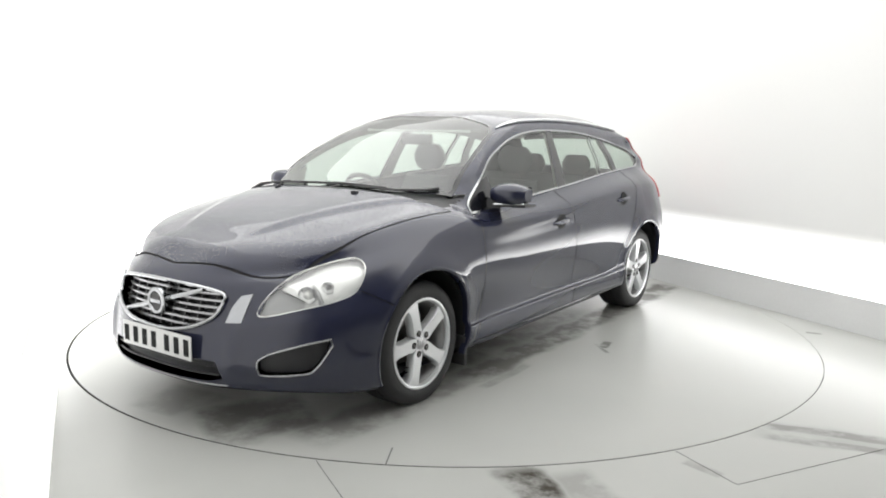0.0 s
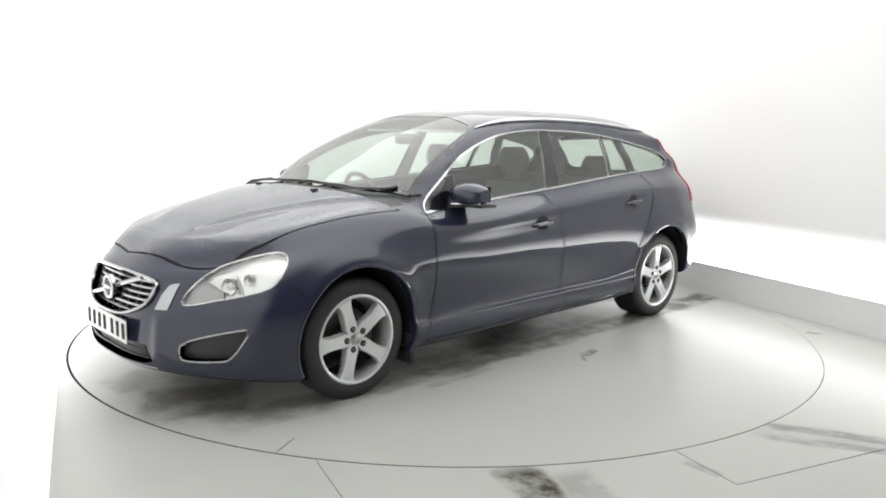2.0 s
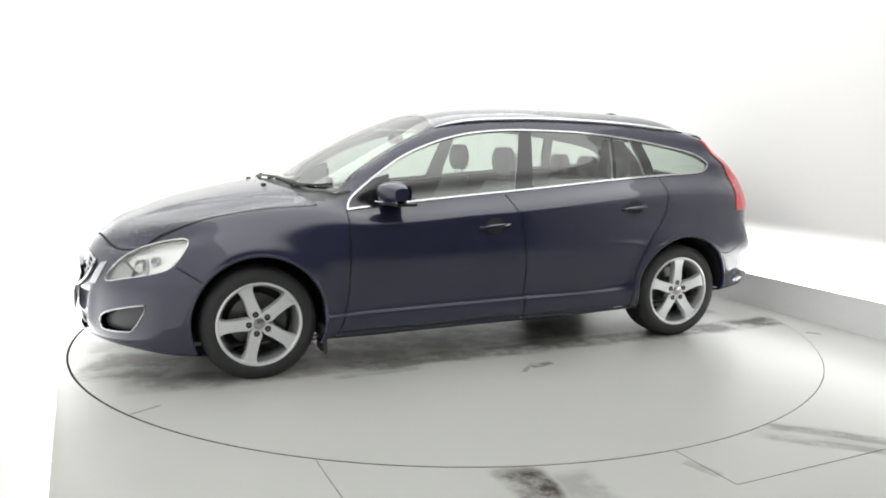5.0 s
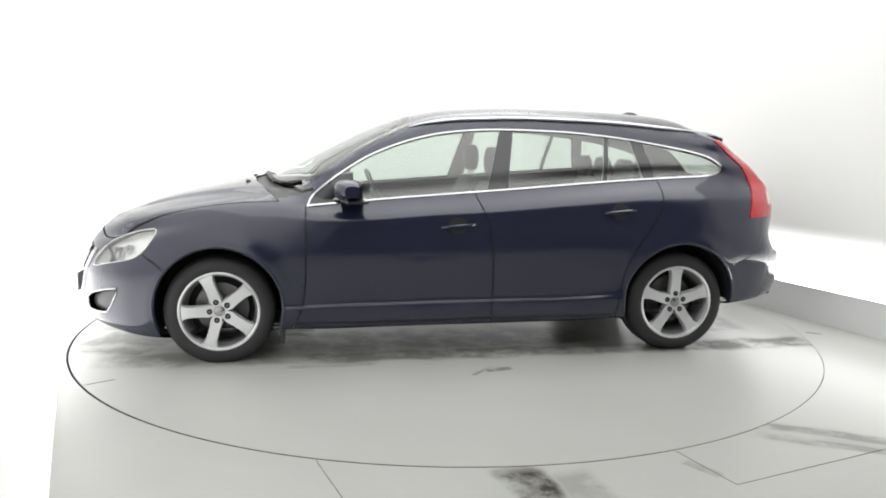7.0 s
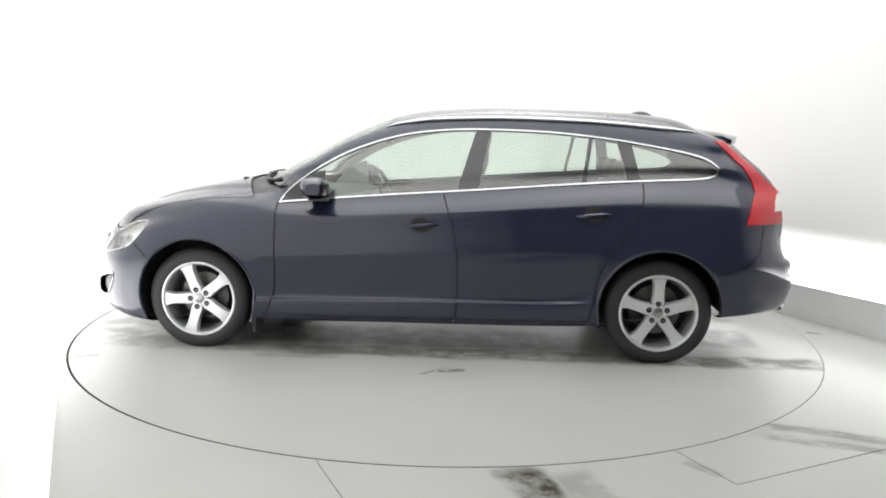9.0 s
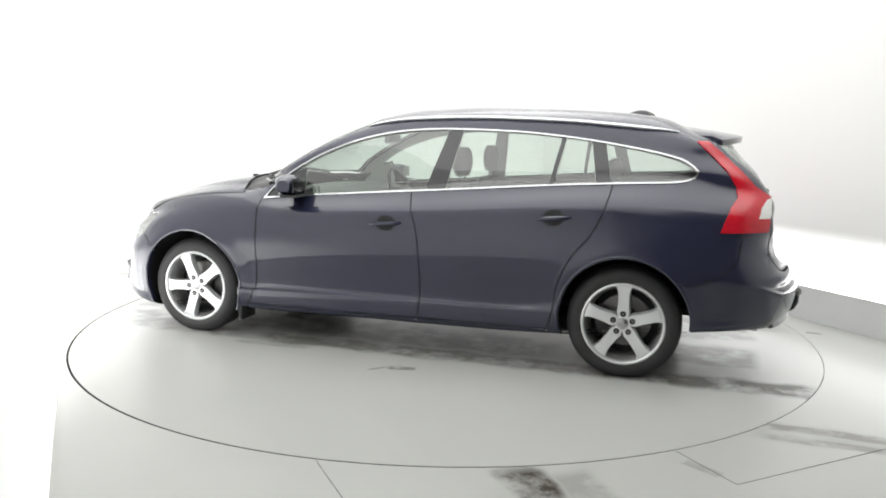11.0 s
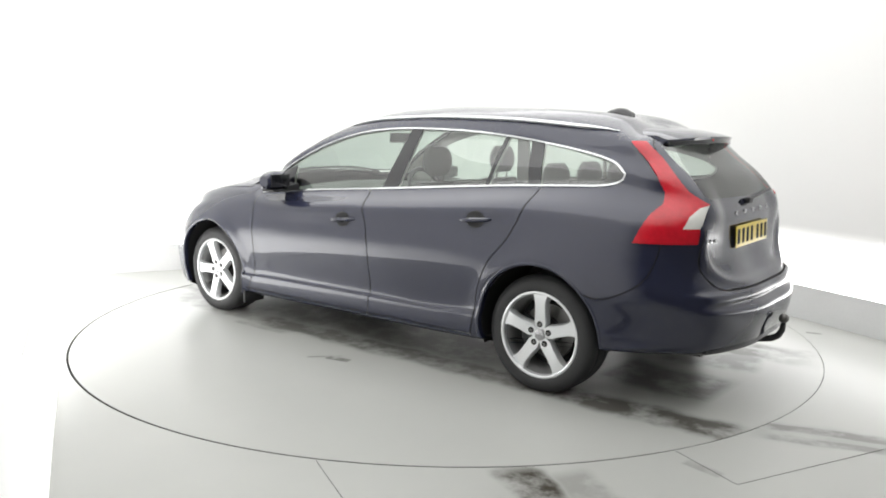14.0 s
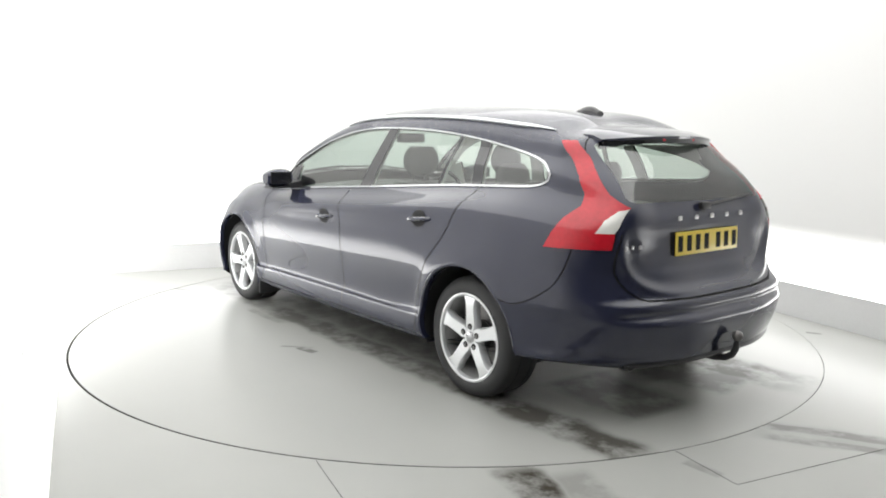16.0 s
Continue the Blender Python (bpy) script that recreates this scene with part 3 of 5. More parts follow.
def on_side(x, z):
    """The flank's surface and its outward normal at x, z."""
    p, n, _, _ = TREE.ray_cast(Vector((x, 3, z)), Vector((0, -1, 0)))
    while p is None:
        z += 0.02
        p, n, _, _ = TREE.ray_cast(Vector((x, 3, z)), Vector((0, -1, 0)))
    return p, (n if n.y > 0 else -n)


def on_front(y, z):
    p, n, _, _ = TREE.ray_cast(Vector((4, y, z)), Vector((-1, 0, 0)))
    return p, (n if n.x > 0 else -n)


def on_rear(y, z):
    p, n, _, _ = TREE.ray_cast(Vector((-4, y, z)), Vector((1, 0, 0)))
    return p, (n if n.x < 0 else -n)


def on_top(x, y):
    p, n, _, _ = TREE.ray_cast(Vector((x, y, 3)), Vector((0, 0, -1)))
    return p, (n if n.z > 0 else -n)


PLANES = {"side": (0, 2, 4, 1), "front": (1, 2, 3, 1), "rear": (1, 2, 3, -1), "top": (0, 1, 5, 1)}


class Shell:
    """The body's skin as tagged faces, to be cut along lines."""

    def __init__(self, polys):
        self.faces = [(p, "paint") for p in polys]

    def carve(self, outline, plane, tag, only="paint", facing=0.12):
        """Cut the convex outline out of the faces that look that way, and tag what lies inside it."""
        a, b, k, sign = PLANES[plane]
        area = sum(p[0] * q[1] - q[0] * p[1] for p, q in zip(outline, outline[1:] + outline[:1]))
        pts = outline if area > 0 else outline[::-1]
        x0, x1 = min(p[0] for p in pts), max(p[0] for p in pts)
        y0, y1 = min(p[1] for p in pts), max(p[1] for p in pts)
        keep = []
        for face in self.faces:
            poly, old = face
            if old not in only or poly[0][k] * sign < facing:
                keep.append(face)
                continue
            us, vs = [v[a] for v in poly], [v[b] for v in poly]
            if max(us) < x0 or min(us) > x1 or max(vs) < y0 or min(vs) > y1:
                keep.append(face)
                continue
            cur, outs = poly, []
            for p, q in zip(pts, pts[1:] + pts[:1]):
                ex, ey = q[0] - p[0], q[1] - p[1]
                d = [ex * (v[b] - p[1]) - ey * (v[a] - p[0]) for v in cur]
                inside, outside = [], []
                for i, v in enumerate(cur):
                    j = (i + 1) % len(cur)
                    (inside if d[i] >= 0 else outside).append(v)
                    if (d[i] >= 0) != (d[j] >= 0):
                        s = d[i] / (d[i] - d[j])
                        w = tuple(m + s * (o - m) for m, o in zip(v, cur[j]))
                        inside.append(w)
                        outside.append(w)
                if len(outside) > 2:
                    outs.append(outside)
                cur = inside
                if len(cur) < 3:
                    break
            if len(cur) < 3:
                keep.append(face)
            else:
                keep.extend((o, old) for o in outs)
                keep.append((cur, tag))
        self.faces = keep

    def line(self, points, plane, tag, width=0.006, only="paint", closed=False, facing=0.12):
        """Cut a strip of that width along a line."""
        segs = list(zip(points, points[1:] + points[:1])) if closed else list(zip(points, points[1:]))
        for p, q in segs:
            dx, dy = q[0] - p[0], q[1] - p[1]
            ln = math.hypot(dx, dy)
            if ln < 1e-6:
                continue
            dx, dy = dx / ln, dy / ln
            e, w = width * 0.35, width / 2
            c = [(p[0] - dx * e - dy * w, p[1] - dy * e + dx * w), (p[0] - dx * e + dy * w, p[1] - dy * e - dx * w),
                 (q[0] + dx * e + dy * w, q[1] + dy * e - dx * w), (q[0] + dx * e - dy * w, q[1] + dy * e + dx * w)]
            self.carve(c, plane, tag, only, facing)

    def retag(self, old, test):
        out = []
        for poly, tag in self.faces:
            if tag == old:
                c = [sum(v[i] for v in poly) / len(poly) for i in range(6)]
                tag = test(c) or tag
            out.append((poly, tag))
        self.faces = out

    def take(self, tag):
        return [p for p, t in self.faces if t == tag]


def inside(pt, outline):
    r = False
    for (x0, y0), (x1, y1) in zip(outline, outline[1:] + outline[:1]):
        if (y0 > pt[1]) != (y1 > pt[1]) and pt[0] < (x1 - x0) * (pt[1] - y0) / (y1 - y0) + x0:
            r = not r
    return r


def flipped(polys):
    return [[(v[0], -v[1], v[2], v[3], -v[4], v[5]) for v in reversed(p)] for p in polys]


def skin(name, polys, mat, parent, label="", shift=0.0, wall=0.0):
    """A mesh of the faces, moved out by shift along their normals, with an edge turned in by wall."""
    index, verts, norms, faces = {}, [], [], []

    def vert(v, d, n=None):
        n = n or v[3:]
        ln = math.sqrt(sum(c * c for c in n)) or 1.0
        n = tuple(c / ln for c in n)
        m = math.sqrt(sum(c * c for c in v[3:])) or 1.0
        co = tuple(v[i] + v[3 + i] / m * d for i in range(3))
        key = tuple(round(c, 5) for c in co) + tuple(round(c, 2) for c in n)
        if key not in index:
            index[key] = len(verts)
            verts.append(co)
            norms.append(n)
        return index[key]

    count = {}
    for p in polys:
        ids = [vert(v, shift) for v in p]
        ids = [i for k, i in enumerate(ids) if i != ids[k - 1]]
        if len(ids) > 2:
            faces.append(ids)
        if wall:
            for v, w in zip(p, p[1:] + p[:1]):
                ka, kb = tuple(round(c, 4) for c in v[:3]), tuple(round(c, 4) for c in w[:3])
                count.setdefault(frozenset((ka, kb)), []).append((v, w))
    for key, users in count.items():
        if len(users) == 1 and len(key) == 2:
            v, w = users[0]
            e = Vector(w[:3]) - Vector(v[:3])
            n = tuple(e.cross(Vector(v[3:])).normalized())
            faces.append([vert(w, shift, n), vert(v, shift, n), vert(v, shift - wall, n), vert(w, shift - wall, n)])
    me = bpy.data.meshes.new(name)
    me.from_pydata(verts, [], faces)
    me.validate()
    me.shade_smooth()
    if len(me.vertices) == len(norms):
        me.normals_split_custom_set_from_vertices(norms)
    me.materials.append(mat)
    ob = new(name, me)
    ob.parent = parent
    if label:
        ob["label"] = label
    return ob


def curve_points(points, n=6, closed=False):
    """A smooth line through points of the plane."""
    P = [tuple(p) for p in points]
    m = len(P)
    out = []
    for i in range(m if closed else m - 1):
        p0 = P[i - 1] if closed or i > 0 else P[0]
        p1, p2 = P[i], P[(i + 1) % m]
        p3 = P[(i + 2) % m] if closed or i + 2 < m else P[-1]
        for k in range(n):
            u = k / n
            out.append(tuple(0.5 * (2 * b + (c - a) * u + (2 * a - 5 * b + 4 * c - d) * u * u + (3 * b - a - 3 * c + d) * u**3)
                             for a, b, c, d in zip(p0, p1, p2, p3)))
    if not closed:
        out.append(P[-1])
    return out


WHEEL_X, HUB_Z, TYRE_R, RIM_R = 1.388, 0.305, 0.315, 0.228
ARCH_R = 0.362


def arch_outline(cx, r, n=40):
    return [(cx + r * math.cos(2 * math.pi * i / n), HUB_Z + 0.02 + r * math.sin(2 * math.pi * i / n)) for i in range(n)]


# side window outline, x and z
DLO_TOP = curve_points([(.885, .905), (.86, .955), (.79, 1.02), (.66, 1.115), (.50, 1.205), (.30, 1.280), (.10, 1.328), (-.12, 1.352), (-.35, 1.358),
                        (-.72, 1.348), (-1.05, 1.318), (-1.30, 1.282), (-1.53, 1.240), (-1.665, 1.200), (-1.735, 1.149)], 4)
DLO_LOW = curve_points([(-1.735, 1.149), (-1.717, 1.113), (-1.63, 1.087), (-1.40, 1.074), (-1.05, 1.055), (-.70, 1.030), (-.35, 1.003), (0, .978),
                        (.35, .952), (.60, .932), (.885, .905)], 4)
DLO = DLO_TOP[:-1] + DLO_LOW[:-1]
LAMP = [(2.145, .535), (2.10, .612), (2.01, .685), (1.88, .740), (1.775, .766), (1.735, .762), (1.742, .73), (1.785, .67), (1.84, .620), (1.93, .588), (2.04, .560)]
GRILLE = [(-.368, .632), (-.385, .60), (-.378, .555), (-.345, .508), (-.22, .458), (-.08, .441), (.08, .441), (.22, .458), (.345, .508), (.378, .555), (.385, .60), (.368, .632), (0, .652)]
FOG = [(2.175, .335), (2.160, .360), (2.112, .391), (1.958, .436), (1.978, .366), (2.018, .300), (2.05, .284), (2.15, .277), (2.172, .293)]
TAIL_EDGE = [(-1.72, 1.308, -1.78), (-1.795, 1.238, -1.862), (-1.885, 1.150, -1.958), (-1.935, 1.072, -2.035), (-1.945, 1.015, -2.12), (-1.912, .965, -2.12), (-1.885, .895, -2.12), (-1.865, .834, -2.12)]
SCREEN = [(1.13, -.02), (1.10, .31), (1.02, .54), (.915, .685), (.80, .670), (.55, .625), (.36, .580), (.27, .52), (.235, .31), (.225, -.02)]
REAR_GLASS = [(-.02, 1.03), (.50, 1.035), (.545, 1.055), (.53, 1.13), (.49, 1.29), (.43, 1.315), (-.02, 1.325)]
LAMP_INNER = [(.525, 1.05), (.548, 1.005), (.60, .955), (.640, .905), (.655, .82)]
HOOD_EDGE = curve_points([(2.184, -.02), (2.150, .25), (2.108, .40), (2.058, .505), (1.98, .590), (1.90, .634), (1.77, .694), (1.60, .722), (1.38, .752), (1.05, .785)], 4)
COWL_EDGE = [(1.235, -.02), (1.20, .35), (1.12, .62), (1.05, .785)]


def build_shell():
    s = Shell(POLYS)
    for cx in (WHEEL_X, -WHEEL_X):
        s.carve(arch_outline(cx, ARCH_R), "side", "arch")
    # side windows
    s.line(DLO, "side", "chrome", 0.0095, closed=True)
    s.retag("paint", lambda c: "glass" if c[4] > 0.1 and inside((c[0], c[2]), DLO) else None)
    s.carve([(-.17, .95), (-.30, 1.40), (-.38, 1.40), (-.30, .95)], "side", "pillar", "glass")
    s.carve([(-1.21, 1.0), (-1.12, 1.4), (-1.20, 1.4), (-1.29, 1.0)], "side", "pillar", "glass")
    s.carve([(-.915, 1.0), (-.985, 1.4), (-1.01, 1.4), (-.94, 1.0)], "side", "pillar", "glass")
    s.carve([(.93, .88), (.93, 1.02), (.62, 1.10), (.615, .90)], "side", "pillar", "glass")
    # windscreen and rear window
    s.carve(SCREEN, "top", "screen", facing=0.15)
    s.line(SCREEN[1:-1], "top", "seal", 0.022, ("paint", "screen"), facing=0.15)
    s.line(SCREEN[-2:], "top", "seal", 0.012, ("paint", "screen"), facing=0.15)
    s.carve(REAR_GLASS, "rear", "rear_glass")
    # lamps
    s.carve(LAMP, "side", "lamp")
    s.carve([(2.16, .52), (2.12, .62), (2.065, .66), (2.005, .60), (2.02, .55)], "side", "lampfront", "lamp")
    for (x0, z0, i0), (x1, z1, i1) in zip(TAIL_EDGE, TAIL_EDGE[1:]):
        s.carve([(x0, z0), (x1, z1), (i1, z1), (i0, z0)], "side", "tail", facing=0.06)
    s.line(LAMP_INNER, "rear", "gap", 0.006, "tail", facing=0.1)
    s.retag("tail", lambda c: "paint" if c[2] < 1.03 and c[1] < np.interp(c[2], [p[1] for p in LAMP_INNER[::-1]], [p[0] for p in LAMP_INNER[::-1]]) else None)
    s.carve([(.545, 1.012), (.600, 1.0), (.662, .957), (.704, .905), (.640, .905)], "rear", "clear", "tail", facing=0.1)
    # grille and intakes
    s.carve([p for p in GRILLE if p[0] >= 0] + [(0, .440)], "front", "grille")
    s.carve([(-.01, .222), (.34, .232), (.405, .25), (.375, .325), (-.01, .338)], "front", "intake")
    s.carve(FOG, "side", "fog", facing=0.2)
    s.carve([(.490, .624), (.447, .614), (.424, .566), (.415, .500), (.484, .504), (.487, .57)], "front", "drl")
    # shut lines
    s.line(HOOD_EDGE, "top", "gap", 0.008, facing=0.1)
    s.line(COWL_EDGE, "top", "gap", 0.008, facing=0.1)
    s.line(curve_points([(.895, .905), (.895, .70), (.90, .45), (.93, .30), (.98, .20)], 3), "side", "gap", 0.007)
    s.line(curve_points([(-.10, .985), (-.17, .80), (-.20, .60), (-.20, .30), (-.18, .225)], 3), "side", "gap", 0.007)
    s.line(curve_points([(-1.285, 1.07), (-1.265, .95), (-1.20, .80), (-1.09, .66), (-1.02, .50), (-1.0, .36), (-.97, .235)], 3), "side", "gap", 0.007)
    s.line([(.99, .235), (.5, .232), (-.2, .238), (-.98, .245)], "side", "gap", 0.006)
    s.line([(1.80, .632), (1.72, .585), (1.66, .545)], "side", "gap", 0.006)
    s.line(curve_points([(-1.66, .57), (-1.75, .555), (-1.86, .60), (-1.95, .68), (-1.985, .84)], 3), "side", "gap", 0.006)
    s.line(curve_points([(.615, .90), (.64, .80), (.63, .70), (.55, .615), (.40, .60), (-.01, .595)], 3), "rear", "gap", 0.008)
    s.line([(-1.83, .54), (-1.80, .50), (-1.76, .36), (-1.70, .00), (-1.70, -.02)], "top", "gap", 0.006, facing=0.6)
    return s


def panel_of(c):
    x, y, z = c[:3]
    sill_z = np.interp(-x, [-p[0] for p in DLO_LOW[::-1]], [p[1] for p in DLO_LOW[::-1]])
    if z > 1.0 and not (y > 0.62 and z < sill_z + 0.004 and x > -1.70) and -1.85 < x < 0.95 and not (x < -1.70 and z < 1.30):
        return "roof" if c[5] > 0.45 or z > 1.30 or x > -1.25 and z > 1.04 else ("roof_side" if z > 1.09 else "quarter")
    if c[5] > 0.1 and x > 1.0 and inside((x, y), HOOD_EDGE + COWL_EDGE[::-1]):
        return "hood"
    if c[5] > 0.3 and 0.8 < x < 1.3 and z > 0.88 and y < 0.74:
        return "cowl"
    if x > 1.66 and (z < 0.60 or x > 1.95) or x > 2.05:
        return "front_bumper"
    if x > 0.895:
        return "fender"
    if x > -0.98 and z < 0.235:
        return "sill"
    if x > -0.20 + 0.10 * max(0, z - 0.6) / 0.38:
        return "front_door"
    edge = np.interp(z, [.235, .36, .50, .66, .80, .95, 1.07], [-.97, -1.0, -1.02, -1.09, -1.20, -1.265, -1.285])
    if x > edge:
        return "rear_door"
    if x < -1.9 and y < np.interp(z, [.595, .60, .615, .70, .80, .90, 1.4], [0, .40, .55, .63, .64, .615, .60]) and z > 0.595:
        return "tailgate"
    line_z = np.interp(-x, [1.66, 1.75, 1.86, 1.95, 2.4], [.57, .555, .60, .68, .68])
    if x < -1.66 and z < line_z:
        return "rear_bumper"
    if x < -1.66 and z < 0.60:
        return "rear_bumper"
    return "quarter"


def build_wheel(front):
    """A five-spoke alloy wheel whose face looks along +y; its middle is at the hub."""
    w = new("wheel")
    w["label"] = "five-spoke silver alloy wheel with a black tyre"
    part("tyre", lathe([(RIM_R - 0.004, 0.012), (RIM_R + 0.012, 0.022), (RIM_R + 0.045, 0.020), (TYRE_R - 0.014, 0.008), (TYRE_R - 0.003, -0.012),
                        (TYRE_R, -0.035), (TYRE_R - 0.001, -0.06), (TYRE_R - 0.005, -0.062), (TYRE_R - 0.005, -0.068), (TYRE_R, -0.07), (TYRE_R, -0.14),
                        (TYRE_R - 0.005, -0.142), (TYRE_R - 0.005, -0.148), (TYRE_R, -0.15), (TYRE_R - 0.004, -0.185), (TYRE_R - 0.02, -0.205),
                        (RIM_R + 0.02, -0.215), (RIM_R - 0.01, -0.20), (RIM_R - 0.012, -0.02)], "y", 72), RUBBER, w, "black rubber tyre")
    part("rim", lathe([(RIM_R + 0.004, 0.014), (RIM_R + 0.002, 0.019), (RIM_R - 0.006, 0.021), (RIM_R - 0.012, 0.018), (RIM_R - 0.015, 0.010), (RIM_R - 0.016, -0.004), (RIM_R - 0.004, -0.006)], "y", 72), ALLOY, w, "silver alloy rim lip")
    part("rim_barrel", lathe([(RIM_R - 0.012, -0.004), (RIM_R - 0.018, -0.012), (RIM_R - 0.026, -0.03), (RIM_R - 0.036, -0.06), (RIM_R - 0.037, -0.18), (RIM_R - 0.014, -0.2)], "y", 72),
         BARREL, w, "grey inside of the rim, darker than its lip")
    for k in range(5):
        bm = bmesh.new()
        a0 = radians(90 + 72 * k - (20 if front else 0))
        rings = []
        for r, hw, dep in ((0.030, 0.022, 0.002), (0.062, 0.036, 0.003), (0.095, 0.0325, 0.006), (0.135, 0.0315, 0.009), (0.170, 0.0325, 0.011), (0.194, 0.038, 0.011), (0.208, 0.047, 0.010), (0.217, 0.060, 0.008)):
            ring = []
            for sx, dd in ((-1.06, -0.045), (-1.0, -0.005), (-0.90, 0.0), (-0.35, 0.0), (0.35, 0.0), (0.90, 0.0), (1.0, -0.005), (1.06, -0.045)):
                u, v = r, hw * sx
                ring.append(bm.verts.new((u * math.cos(a0) - v * math.sin(a0), dep + dd, u * math.sin(a0) + v * math.cos(a0))))
            rings.append(ring)
        for p, q in zip(rings, rings[1:]):
            for i in range(len(p) - 1):
                bm.faces.new((p[i], p[i + 1], q[i + 1], q[i]))
        bm.faces.new(rings[0])
        bm.faces.new(rings[-1])
        bmesh.ops.recalc_face_normals(bm, faces=bm.faces)
        part("spoke", bm, ALLOY, w)
        # A flat black disc puts the bolt pocket's shade into colour.
        well = lathe([(0.0, 0.0), (0.0145, 0.0), (0.0165, 0.0008), (0.0165, -0.001)], "y", 18)
        bolt = lathe([(0.0, 0.0045), (0.0070, 0.004), (0.0085, 0.0015), (0.0085, -0.001)], "y", 6)
        for b in (well, bolt):
            bmesh.ops.translate(b, verts=b.verts, vec=(0.055 * math.cos(a0), 0.0045, 0.055 * math.sin(a0)))
        part("bolt_well_shade", well, GLOSS_BLACK, w, "dark disc for the shade in a bolt well")
        part("wheel_bolt", bolt, STEEL, w)
    part("hub", lathe([(0.0, 0.0), (0.046, -0.001), (0.054, -0.008), (0.060, -0.04), (0.0, -0.04)], "y", 40), ALLOY, w)
    part("centre_cap", lathe([(0.0, 0.009), (0.020, 0.008), (0.029, 0.005), (0.032, 0.0), (0.033, -0.004), (0.0, -0.004)], "y", 28), SATIN, w, "round silver centre cap")
    part("brake_disc", lathe([(0.0, -0.085), (0.075, -0.085), (0.078, -0.095), (0.148, -0.097), (0.150, -0.118), (0.0, -0.12)], "y", 48), STEEL, w, "worn steel brake disc")
    cal = bmesh.new()
    rings = []
    for i in range(9):
        a = radians(-30 + 60 * i / 8 + (180 if front else 0))
        rings.append([cal.verts.new((r * math.cos(a), y, r * math.sin(a))) for r, y in ((0.095, -0.075), (0.160, -0.07), (0.168, -0.13), (0.095, -0.13))])
    for p, q in zip(rings, rings[1:]):
        for i in range(4):
            cal.faces.new((p[i], p[(i + 1) % 4], q[(i + 1) % 4], q[i]))
    cal.faces.new(rings[0])
    cal.faces.new(rings[-1])
    bmesh.ops.recalc_face_normals(cal, faces=cal.faces)
    part("brake_caliper", cal, DARK_ALLOY, w)
    part("inner_barrel", lathe([(RIM_R - 0.037, -0.125), (0.0, -0.135)], "y", 40), UNDER, w, "dark back of the wheel")
    return w


